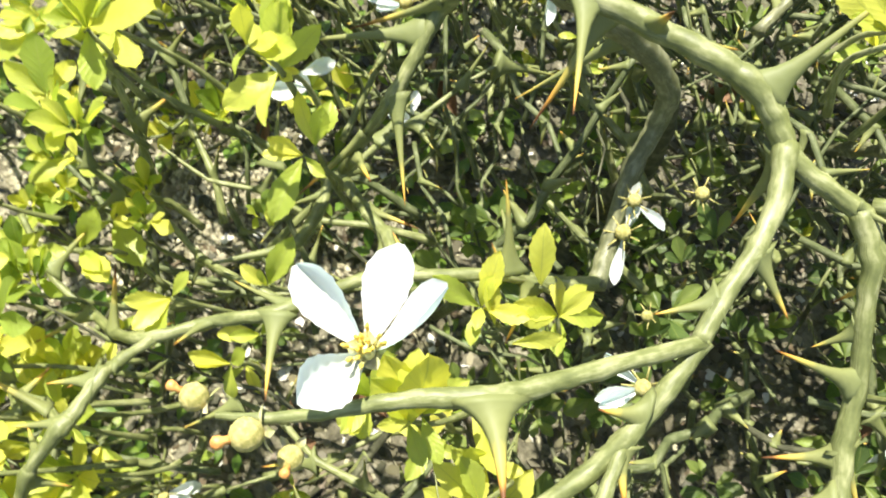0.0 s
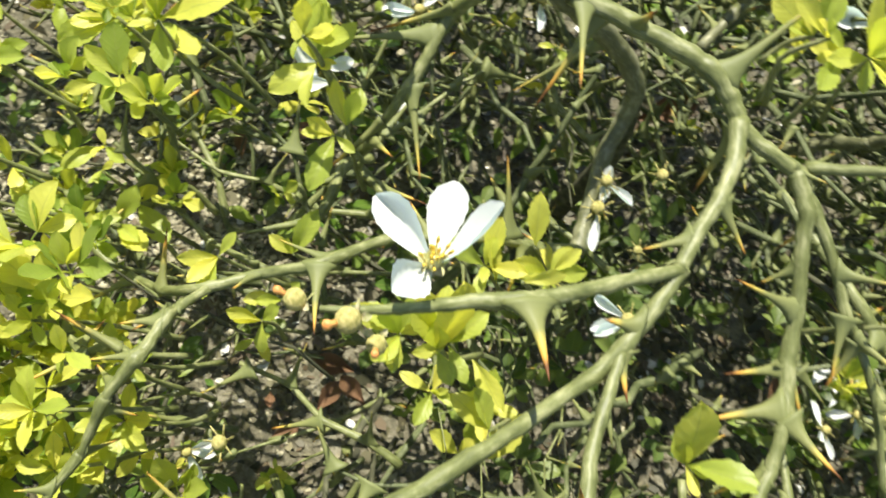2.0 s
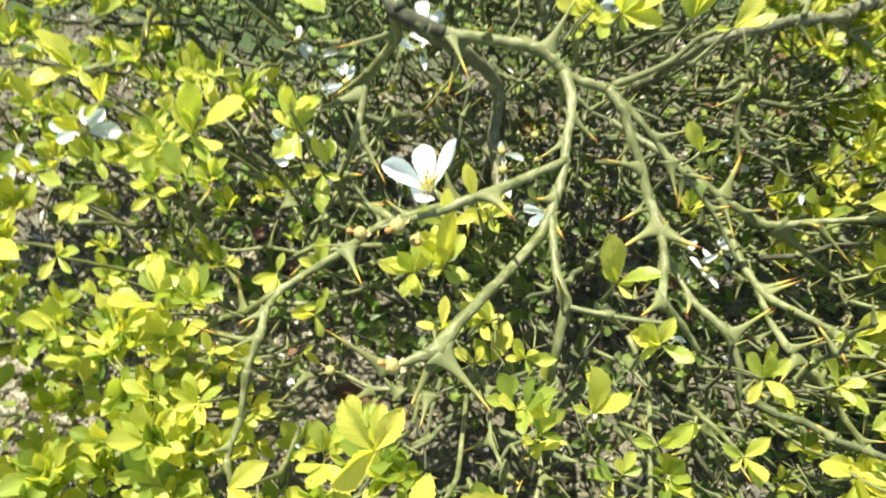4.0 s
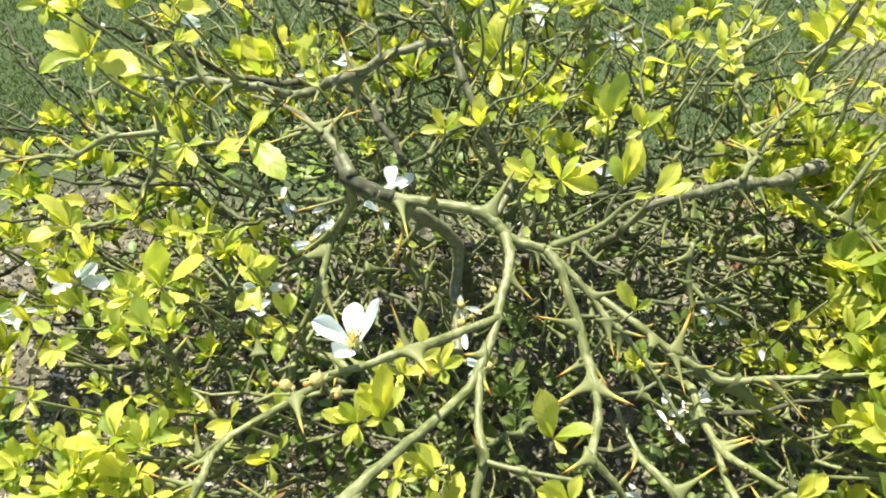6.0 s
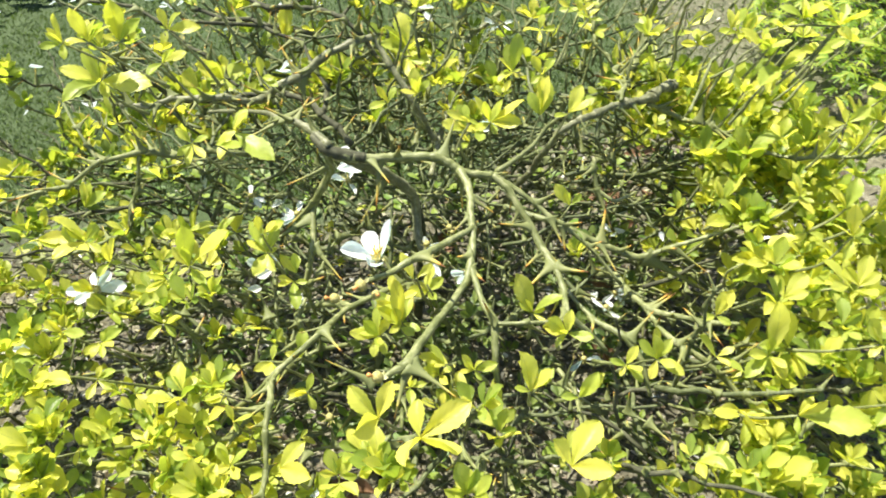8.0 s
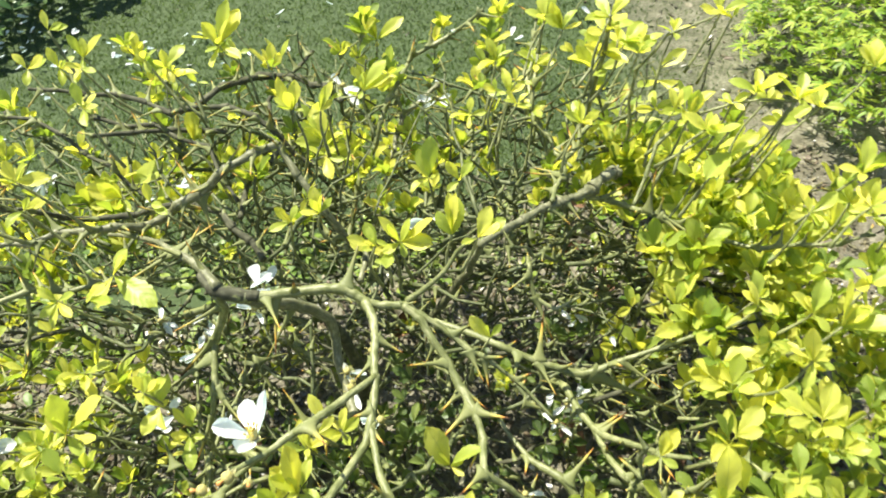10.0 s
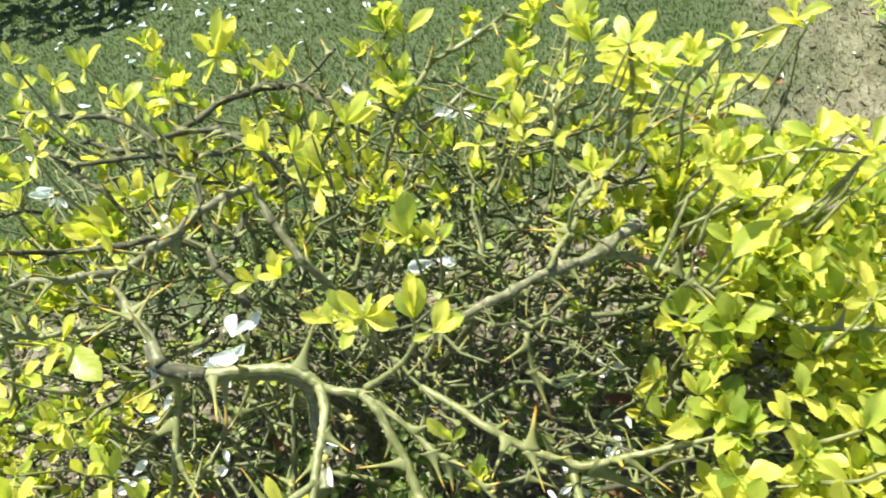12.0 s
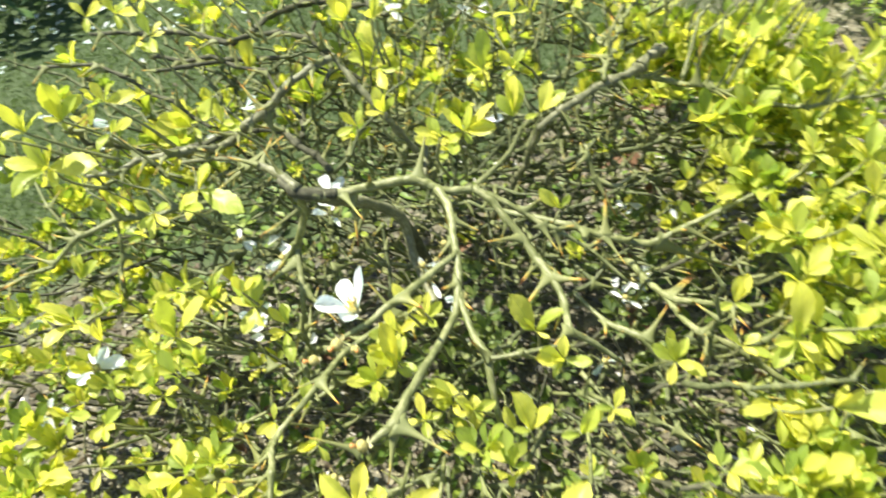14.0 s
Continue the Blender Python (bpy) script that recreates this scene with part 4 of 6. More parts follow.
sprig((-0.290, -0.116, 0.311), (0.005, 0.006, 0.006), (0.000, -0.010, 0.001))
sprig((-0.145, -0.187, 0.033), (-0.008, -0.018, 0.005), (0.017, -0.000, 0.008), (-0.007, 0.007, 0.008))
sprig((-0.260, -0.061, 0.408), (0.023, -0.013, 0.004), (-0.002, -0.006, 0.002))
sprig((-0.331, 0.017, 0.610), (0.001, 0.005, 0.023), (-0.015, -0.009, 0.002), (0.002, -0.013, -0.006), (-0.010, 0.003, 0.011))
sprig((-0.311, 0.019, 0.608), (-0.006, 0.006, 0.028), (-0.004, 0.007, 0.017), (0.019, 0.001, 0.016), (-0.016, -0.004, 0.006))
sprig((-0.299, 0.058, 0.585), (-0.004, 0.010, 0.032), (0.020, 0.005, 0.017), (0.004, -0.009, -0.003), (-0.012, -0.001, 0.007))
sprig((-0.251, 0.046, 0.601), (0.027, -0.005, 0.005), (-0.005, -0.001, 0.004), (0.011, 0.003, 0.014))
sprig((-0.269, 0.063, 0.558), (0.022, -0.001, 0.011), (-0.012, -0.015, -0.000))
sprig((-0.311, 0.016, 0.572), (-0.027, -0.001, 0.016), (-0.025, -0.024, 0.005), (-0.009, 0.011, 0.025), (0.010, 0.003, 0.015), (0.043, -0.015, 0.007), (0.008, -0.016, -0.006))
sprig((-0.361, 0.383, 0.349), (0.010, -0.056, -0.016), (0.029, -0.057, -0.018), (-0.011, -0.049, -0.014))
sprig((-0.307, 0.340, 0.354), (0.007, 0.016, 0.027), (-0.000, -0.013, -0.006), (0.056, 0.001, 0.020))
sprig((-0.243, -0.004, 0.515), (-0.011, 0.004, 0.013), (0.015, 0.000, 0.006), (-0.010, -0.014, -0.001), (0.011, -0.014, -0.007), (-0.002, -0.019, -0.009))
sprig((-0.223, 0.001, 0.508), (0.017, 0.003, 0.013), (0.024, -0.013, 0.003))
sprig((-0.192, 0.122, 0.500), (-0.001, 0.008, 0.017), (0.016, -0.014, -0.003))
sprig((-0.183, 0.273, 0.454), (0.008, 0.010, 0.036), (-0.010, -0.000, 0.005), (0.011, 0.003, 0.014))
sprig((-0.037, 0.249, 0.446), (-0.008, 0.016, 0.039), (-0.027, 0.002, 0.027), (-0.029, -0.007, 0.015), (0.017, 0.001, 0.014), (0.021, -0.013, -0.000), (-0.010, -0.022, -0.008), (0.022, -0.023, -0.009))
sprig((-0.034, 0.089, 0.491), (-0.003, 0.009, 0.023), (0.012, 0.005, 0.011), (-0.007, -0.005, 0.000), (-0.016, -0.004, 0.007))
sprig((-0.064, 0.097, 0.477), (-0.012, 0.002, 0.017), (0.006, 0.006, 0.014), (-0.019, -0.008, 0.001))
sprig((0.014, 0.067, 0.460), (-0.023, -0.002, 0.011), (-0.008, 0.008, 0.023), (-0.014, -0.004, 0.003))
sprig((0.036, 0.052, 0.477), (-0.014, 0.007, 0.025), (0.004, -0.015, -0.004), (0.011, 0.006, 0.020), (0.032, -0.004, 0.022), (0.026, -0.014, 0.008), (-0.015, -0.011, 0.002))
sprig((0.082, 0.035, 0.494), (0.005, 0.010, 0.035), (-0.010, 0.005, 0.022), (0.010, 0.007, 0.031))
sprig((0.102, 0.008, 0.514), (0.012, 0.010, 0.022), (0.022, 0.001, 0.016), (-0.013, -0.006, 0.001))
sprig((0.068, 0.119, 0.491), (-0.016, 0.003, 0.013), (0.008, 0.012, 0.034), (-0.006, 0.011, 0.024), (0.004, -0.007, -0.002), (-0.018, -0.012, 0.001))
sprig((0.096, 0.108, 0.492), (-0.008, 0.009, 0.018), (0.012, 0.005, 0.016), (-0.012, -0.009, -0.001))
sprig((0.219, 0.165, 0.496), (0.001, 0.010, 0.019), (0.019, -0.001, 0.009))
sprig((0.283, 0.419, 0.264), (-0.004, 0.022, 0.050), (-0.023, 0.012, 0.030), (0.018, 0.005, 0.023))
sprig((-0.410, 0.104, 0.355), (0.007, 0.010, 0.027), (0.023, 0.002, 0.020))
sprig((-0.342, -0.035, 0.402), (0.013, 0.006, 0.024), (0.011, -0.002, 0.002), (-0.009, -0.013, -0.002))
sprig((-0.255, -0.074, 0.428), (0.035, 0.006, 0.036), (0.013, -0.016, -0.008), (-0.002, 0.014, 0.036), (-0.012, 0.007, 0.017), (-0.009, -0.009, 0.001))
sprig((-0.278, -0.077, 0.417), (-0.013, -0.003, 0.012), (0.004, -0.005, -0.001), (-0.019, -0.020, -0.008))
sprig((-0.285, 0.058, 0.351), (0.007, 0.014, 0.023), (-0.011, 0.002, 0.011), (0.021, -0.007, 0.006), (-0.008, -0.011, -0.004))
sprig((-0.243, 0.066, 0.337), (0.010, 0.007, 0.020), (-0.018, -0.009, 0.003), (0.010, -0.000, 0.004))
sprig((-0.365, -0.016, 0.414), (-0.020, 0.006, 0.030), (-0.013, 0.003, 0.012), (0.013, 0.007, 0.017), (-0.023, -0.022, 0.006), (0.016, -0.012, -0.002))
sprig((0.103, -0.037, 0.439), (-0.014, 0.004, 0.022), (0.010, 0.005, 0.009))
sprig((-0.261, -0.175, 0.346), (-0.014, -0.007, 0.005), (0.008, 0.008, 0.019), (0.003, -0.012, -0.003))
sprig((-0.262, -0.139, 0.312), (0.026, -0.007, 0.006), (0.007, 0.014, 0.023))
sprig((-0.209, -0.218, 0.387), (-0.004, 0.006, 0.014), (0.003, -0.008, -0.002), (0.015, -0.000, 0.008))
sprig((-0.192, -0.206, 0.358), (-0.002, 0.006, 0.015), (-0.004, -0.009, -0.003), (0.011, -0.002, 0.002))
sprig((-0.159, -0.148, 0.324), (-0.016, -0.006, 0.009), (0.006, 0.005, 0.017), (0.007, -0.014, -0.007))
sprig((-0.087, -0.134, 0.382), (-0.024, -0.002, 0.010), (-0.012, 0.003, 0.019), (-0.000, 0.012, 0.026), (0.010, 0.008, 0.017), (-0.007, -0.016, -0.006), (0.005, -0.016, -0.005))
sprig((-0.068, -0.136, 0.396), (0.002, 0.014, 0.025), (0.013, -0.010, -0.001), (-0.005, 0.005, 0.015), (0.001, 0.015, 0.041))
sprig((-0.027, -0.144, 0.346), (-0.022, 0.002, 0.017), (0.005, -0.006, -0.002))
sprig((-0.008, -0.206, 0.417), (-0.010, 0.004, 0.014), (0.005, -0.008, -0.003), (0.017, -0.003, 0.010), (-0.012, -0.004, 0.002))
sprig((-0.032, -0.149, 0.282), (-0.019, 0.000, 0.014), (0.003, 0.006, 0.011), (0.009, -0.001, 0.005))
sprig((0.056, -0.122, 0.385), (-0.012, 0.011, 0.038), (0.024, 0.001, 0.024), (-0.011, 0.004, 0.011), (0.010, -0.010, -0.001))
sprig((0.031, -0.245, 0.436), (-0.003, 0.011, 0.032), (0.018, 0.007, 0.016), (-0.011, 0.000, 0.007))
sprig((0.021, -0.179, 0.325), (-0.006, 0.009, 0.024))
sprig((0.068, -0.201, 0.450), (0.002, 0.007, 0.018), (0.018, -0.009, 0.002), (-0.012, -0.010, -0.000), (-0.021, -0.002, 0.012))
sprig((0.165, -0.169, 0.363), (-0.002, 0.013, 0.027), (-0.016, 0.006, 0.020), (0.011, 0.006, 0.019), (-0.010, -0.017, -0.003), (0.019, -0.017, -0.001))
sprig((0.229, -0.132, 0.374), (0.006, 0.010, 0.021), (0.011, -0.010, -0.001), (-0.015, -0.006, 0.005))
sprig((0.228, -0.157, 0.344), (0.015, 0.002, 0.010), (0.020, -0.015, -0.004), (-0.018, 0.010, 0.019))
sprig((0.302, -0.044, 0.353), (-0.024, -0.005, 0.011), (0.001, -0.020, -0.004), (0.016, 0.004, 0.013))
sprig((0.064, -0.265, 0.452), (0.017, 0.007, 0.017), (-0.013, -0.001, 0.005))
sprig((0.265, -0.177, 0.367), (0.010, 0.017, 0.045), (-0.025, -0.017, -0.001), (0.001, 0.007, 0.019), (0.012, -0.020, -0.008))
sprig((-0.360, -0.224, 0.364), (-0.005, 0.003, 0.012), (0.007, 0.006, 0.012), (-0.002, -0.010, -0.001))
sprig((-0.338, -0.220, 0.372), (-0.003, -0.015, -0.002), (0.010, -0.019, -0.003), (0.001, 0.007, 0.014))
sprig((-0.351, -0.167, 0.314), (-0.016, -0.010, 0.005), (0.008, 0.007, 0.015), (-0.011, -0.008, -0.000))
sprig((-0.332, -0.163, 0.386), (-0.006, -0.016, -0.004), (0.016, 0.001, 0.011), (0.014, -0.010, 0.000))
sprig((-0.346, -0.104, 0.368), (-0.015, -0.011, -0.003), (0.015, 0.004, 0.015))
sprig((-0.290, -0.090, 0.371), (-0.013, -0.014, -0.003), (0.011, -0.012, -0.005), (-0.010, 0.005, 0.012), (0.019, -0.003, 0.008))
sprig((-0.380, -0.170, 0.400), (0.034, -0.010, 0.011), (-0.010, 0.005, 0.017), (0.009, 0.006, 0.013))
sprig((-0.315, -0.146, 0.339), (-0.005, 0.007, 0.017), (0.012, 0.001, 0.009), (0.020, -0.015, -0.001))
sprig((-0.310, -0.172, 0.351), (-0.007, 0.006, 0.011), (0.007, -0.011, -0.005))
sprig((-0.366, -0.039, 0.367), (-0.016, -0.003, 0.016), (0.018, -0.020, -0.006), (0.001, -0.026, -0.008))
sprig((-0.177, -0.140, 0.237), (0.015, -0.008, 0.003), (-0.007, -0.012, -0.002))
sprig((-0.305, -0.187, 0.305), (0.015, 0.005, 0.016), (-0.010, -0.007, 0.002), (0.007, -0.013, -0.005))
sprig((-0.396, -0.071, 0.347), (-0.014, 0.003, 0.013), (0.023, -0.009, 0.006), (-0.002, -0.018, -0.010))
sprig((-0.147, 0.364, 0.514), (-0.013, 0.004, 0.027), (-0.012, -0.016, 0.004), (0.019, 0.024, 0.037), (0.025, 0.022, 0.028), (-0.005, -0.029, -0.009), (0.022, -0.019, -0.009))
sprig((-0.311, 0.391, 0.505), (0.025, 0.010, 0.018), (0.002, -0.017, -0.006), (-0.006, 0.003, 0.028), (0.011, 0.008, 0.010))
sprig((-0.233, 0.168, 0.581), (0.014, -0.002, 0.003), (-0.003, 0.012, 0.019), (0.006, -0.019, -0.005))
sprig((-0.160, 0.205, 0.589), (-0.001, 0.007, 0.015), (-0.008, -0.003, 0.007), (0.017, 0.014, 0.016), (0.006, -0.013, -0.005))
sprig((-0.173, 0.249, 0.550), (0.024, 0.001, 0.008), (0.004, -0.012, -0.004), (-0.002, 0.005, 0.018))
sprig((-0.150, 0.448, 0.452), (-0.007, 0.007, 0.016), (0.014, 0.001, 0.004), (-0.002, -0.011, -0.002))
sprig((-0.091, 0.396, 0.468), (-0.014, 0.010, 0.021), (-0.008, -0.002, 0.008), (0.015, 0.009, 0.017))
sprig((0.036, 0.376, 0.453), (-0.004, 0.006, 0.014), (0.006, 0.012, 0.018))
sprig((0.023, 0.473, 0.432), (-0.010, 0.010, 0.036), (-0.022, -0.006, 0.009), (0.016, 0.005, 0.008), (-0.001, -0.010, -0.004), (0.035, 0.012, 0.020))
sprig((-0.054, 0.195, 0.533), (0.007, 0.010, 0.024), (-0.013, -0.006, 0.008), (0.010, -0.004, 0.000), (-0.007, 0.009, 0.030))
sprig((-0.027, 0.187, 0.533), (-0.010, 0.002, 0.011), (0.007, 0.011, 0.017), (-0.008, -0.008, -0.001), (0.012, 0.005, 0.008))
sprig((-0.026, 0.238, 0.507), (0.007, 0.009, 0.018), (0.016, 0.002, 0.008), (-0.004, -0.008, -0.002))
sprig((0.014, 0.221, 0.527), (-0.006, 0.009, 0.021), (-0.004, -0.010, -0.001), (0.023, 0.008, 0.027), (0.031, 0.006, 0.009), (0.004, 0.010, 0.014))
sprig((-0.039, 0.233, 0.444), (0.018, 0.002, 0.009), (0.019, -0.010, -0.002), (-0.012, -0.000, 0.011), (0.004, -0.027, -0.008))
sprig((-0.298, 0.310, 0.386), (-0.000, 0.010, 0.021), (0.032, -0.005, 0.003), (-0.019, -0.008, 0.009))
sprig((-0.244, 0.184, 0.460), (-0.003, 0.006, 0.017), (-0.015, -0.006, 0.007), (0.010, -0.015, -0.006), (-0.024, -0.012, 0.026))
sprig((0.159, 0.327, 0.473), (-0.005, 0.008, 0.021), (0.007, 0.006, 0.017), (0.018, 0.006, 0.009), (-0.020, -0.015, 0.009))
sprig((0.170, 0.253, 0.493), (0.002, 0.008, 0.012), (0.016, -0.007, -0.002), (-0.009, -0.011, 0.001))
sprig((0.119, 0.245, 0.464), (-0.020, -0.008, 0.009), (0.004, 0.009, 0.012), (0.018, 0.000, 0.002), (-0.003, -0.016, -0.003))
sprig((0.148, 0.231, 0.500), (-0.012, 0.001, 0.009), (-0.001, 0.007, 0.010), (0.008, -0.007, -0.000))
sprig((0.165, 0.205, 0.499), (0.010, 0.004, 0.011), (0.013, -0.006, -0.001), (-0.012, -0.001, 0.008))
sprig((0.229, 0.300, 0.519), (-0.008, 0.010, 0.028), (0.013, 0.009, 0.019), (-0.017, -0.002, 0.020), (0.019, -0.002, 0.005))
sprig((0.248, 0.329, 0.470), (-0.014, 0.001, 0.010), (0.019, -0.007, -0.003), (0.001, -0.013, -0.004))
sprig((0.274, 0.244, 0.534), (0.001, 0.006, 0.017), (0.018, -0.015, -0.003), (0.023, -0.008, 0.004))
sprig((0.321, 0.322, 0.473), (0.008, 0.011, 0.018), (-0.006, -0.005, 0.000), (0.025, 0.004, 0.011), (-0.007, 0.008, 0.019))
sprig((0.428, 0.565, 0.268), (0.040, 0.009, 0.021))
sprig((0.397, 0.472, 0.316), (0.028, -0.026, -0.002), (-0.033, -0.022, 0.004), (-0.006, 0.008, 0.015))
sprig((0.310, 0.158, 0.503), (-0.002, 0.008, 0.020), (0.016, 0.009, 0.018), (-0.010, -0.007, 0.002))
sprig((0.394, 0.341, 0.290), (0.004, 0.009, 0.027), (0.021, -0.009, 0.006), (-0.009, 0.004, 0.011), (0.032, 0.008, 0.015))
sprig((0.323, 0.107, 0.517), (-0.009, 0.000, 0.008), (0.008, -0.008, -0.002), (0.005, 0.007, 0.012))
sprig((0.349, 0.104, 0.488), (0.024, 0.004, 0.017), (-0.032, -0.031, 0.006))
sprig((-0.215, 0.042, 0.491), (-0.012, -0.026, -0.007), (0.037, -0.031, -0.008), (0.013, 0.012, 0.018))
sprig((0.258, 0.067, 0.328), (-0.019, -0.012, 0.006), (-0.001, 0.011, 0.020), (0.009, 0.007, 0.010))
sprig((0.286, 0.022, 0.378), (-0.009, 0.009, 0.020), (0.008, 0.011, 0.018), (0.016, 0.002, 0.006), (-0.003, -0.006, -0.000))
sprig((0.290, 0.005, 0.362), (-0.029, -0.013, 0.015), (-0.010, -0.012, -0.000), (0.007, 0.003, 0.006), (0.018, -0.004, 0.002))
sprig((0.284, 0.079, 0.353), (-0.005, 0.008, 0.018), (0.008, 0.003, 0.007), (0.020, -0.012, -0.001), (0.007, -0.011, -0.001), (0.029, -0.011, 0.009))
sprig((0.362, 0.015, 0.381), (-0.012, -0.002, 0.006), (0.000, 0.013, 0.023), (0.011, 0.003, 0.004), (0.014, -0.017, -0.005))
sprig((0.326, -0.016, 0.299), (-0.024, 0.004, 0.029), (0.015, 0.008, 0.017), (-0.002, -0.014, -0.002))
sprig((0.356, -0.034, 0.378), (-0.019, -0.013, 0.002), (0.004, 0.007, 0.016), (0.014, -0.010, 0.000))
sprig((0.394, -0.024, 0.398), (-0.017, 0.008, 0.022), (0.011, 0.013, 0.028), (0.010, -0.015, -0.007))
sprig((0.406, 0.283, 0.518), (-0.023, -0.002, 0.014), (0.006, 0.003, 0.009))
sprig((0.421, 0.143, 0.510), (-0.013, 0.001, 0.009), (0.008, 0.008, 0.011), (0.007, -0.010, -0.003))
sprig((-0.237, -0.197, 0.294), (-0.019, 0.002, 0.009), (-0.004, 0.014, 0.011), (-0.001, -0.012, 0.003), (0.011, 0.013, 0.011))
sprig((-0.195, -0.206, 0.359), (-0.002, 0.007, 0.005), (-0.000, -0.014, 0.002), (0.008, -0.004, 0.001))
sprig((-0.206, -0.214, 0.273), (0.009, -0.013, -0.000), (0.020, -0.003, 0.007), (-0.008, 0.000, 0.004))
sprig((-0.196, -0.231, 0.312), (-0.004, -0.024, 0.003), (-0.013, 0.003, 0.010), (0.011, -0.018, 0.002))
sprig((-0.192, -0.230, 0.258), (0.001, -0.020, 0.004), (0.017, -0.011, 0.005), (-0.005, 0.004, 0.007))
sprig((-0.206, -0.226, 0.095), (-0.014, -0.000, 0.007), (0.010, 0.006, 0.007), (0.005, -0.009, 0.002))
sprig((-0.262, -0.164, 0.212), (0.006, -0.014, 0.000), (0.006, 0.013, 0.009), (-0.000, -0.014, 0.004))
sprig((0.014, 0.043, 0.485), (-0.022, 0.002, 0.012), (-0.004, 0.012, 0.012), (-0.001, 0.004, 0.007))
sprig((0.019, 0.084, 0.430), (-0.012, 0.001, 0.008), (-0.013, -0.014, 0.003), (-0.001, 0.004, 0.006))
sprig((0.027, 0.053, 0.472), (-0.010, -0.011, 0.000), (-0.006, -0.027, 0.002), (-0.012, 0.002, 0.007))
sprig((-0.098, 0.078, 0.352), (-0.009, -0.004, 0.002), (0.012, -0.007, 0.003))
sprig((-0.101, 0.130, 0.245), (-0.011, -0.019, 0.005), (0.008, 0.006, 0.005))
sprig((-0.348, 0.332, 0.533), (-0.007, 0.004, 0.019), (0.021, 0.004, 0.007), (0.002, -0.020, -0.005))
sprig((-0.321, 0.346, 0.522), (-0.005, 0.005, 0.022), (0.017, 0.006, 0.009), (0.007, -0.021, -0.006), (0.028, -0.011, -0.001))
sprig((-0.233, 0.200, 0.603), (-0.009, -0.004, 0.009), (0.014, -0.007, -0.001), (-0.002, -0.016, -0.005))
sprig((-0.303, 0.312, 0.498), (0.019, 0.003, 0.009), (0.022, -0.016, -0.004), (-0.008, -0.013, -0.003))
sprig((-0.187, 0.234, 0.584), (-0.003, 0.002, 0.012), (0.012, 0.004, 0.006), (0.005, -0.013, -0.005))
sprig((-0.274, 0.261, 0.612), (-0.001, 0.009, 0.015), (0.019, -0.002, 0.003))
sprig((-0.169, 0.310, 0.505), (-0.009, 0.001, 0.010), (0.012, -0.005, -0.000))
sprig((-0.284, 0.032, 0.375), (-0.021, -0.011, 0.009), (-0.006, 0.006, 0.017), (0.028, 0.000, 0.005), (0.010, -0.023, -0.007))
sprig((-0.254, 0.028, 0.365), (-0.012, -0.011, 0.001), (0.017, 0.015, 0.019))
sprig((-0.188, -0.054, 0.444), (-0.004, 0.006, 0.017), (-0.000, -0.011, -0.001), (0.021, 0.004, 0.009))
sprig((-0.295, -0.027, 0.392), (-0.005, 0.002, 0.012), (0.018, 0.008, 0.009), (-0.003, -0.020, -0.000))
sprig((0.341, -0.024, 0.419), (-0.005, 0.011, 0.022), (0.008, -0.011, 0.001), (-0.015, -0.006, 0.001))
sprig((0.390, -0.071, 0.437), (0.002, 0.013, 0.040), (0.034, -0.026, 0.019), (0.016, -0.002, 0.021))
sprig((0.350, -0.047, 0.359), (-0.021, 0.003, 0.019), (0.012, 0.004, 0.012), (-0.012, -0.020, -0.010))
sprig((0.357, -0.097, 0.432), (-0.017, 0.006, 0.013), (0.013, -0.009, 0.000), (-0.011, -0.018, -0.010), (-0.003, 0.008, 0.030))
sprig((0.316, -0.031, 0.328), (-0.026, 0.003, 0.012), (0.010, 0.006, 0.017), (0.008, -0.014, -0.004))
sprig((0.318, -0.095, 0.359), (-0.010, 0.007, 0.023), (-0.010, -0.012, -0.002), (0.014, -0.007, 0.007))
sprig((0.359, -0.110, 0.376), (-0.012, 0.006, 0.013), (0.001, -0.016, -0.006), (-0.030, -0.000, 0.016))
sprig((0.337, -0.212, 0.417), (-0.010, 0.011, 0.020), (0.011, 0.003, 0.019), (0.001, -0.018, -0.008), (-0.014, -0.008, -0.000))
sprig((0.288, -0.168, 0.364), (-0.007, 0.013, 0.037), (-0.028, -0.003, 0.012), (0.020, -0.019, 0.001), (0.007, -0.027, -0.008))
sprig((0.261, -0.249, 0.378), (0.010, 0.006, 0.016), (-0.004, -0.012, -0.005), (0.048, -0.018, 0.009))
sprig((0.235, -0.220, 0.338), (-0.028, -0.001, 0.012), (0.018, -0.004, 0.012), (-0.005, -0.023, -0.006))
sprig((0.332, -0.260, 0.401), (-0.021, 0.005, 0.016), (-0.019, -0.013, -0.007), (0.009, -0.024, -0.006))
sprig((0.081, -0.296, 0.530), (0.007, 0.005, 0.012), (-0.010, 0.000, 0.007), (0.009, -0.011, -0.002), (-0.005, -0.006, -0.002))
sprig((0.041, -0.233, 0.438), (-0.015, 0.003, 0.017), (0.004, -0.007, -0.002))
sprig((0.358, 0.124, 0.466), (-0.015, -0.018, -0.009), (0.019, 0.004, 0.023), (-0.018, -0.005, 0.002))
sprig((0.324, 0.155, 0.494), (-0.013, 0.009, 0.018), (0.008, 0.006, 0.026), (-0.012, -0.008, -0.000))
sprig((-0.342, -0.111, 0.374), (-0.008, -0.014, -0.000), (0.018, 0.004, 0.012), (0.003, -0.016, -0.002))
sprig((-0.352, -0.054, 0.356), (-0.015, -0.002, 0.018), (0.011, -0.015, -0.004), (0.016, 0.003, 0.011))
sprig((-0.343, -0.169, 0.325), (-0.006, 0.006, 0.020), (0.011, 0.006, 0.010), (0.000, -0.011, -0.003))
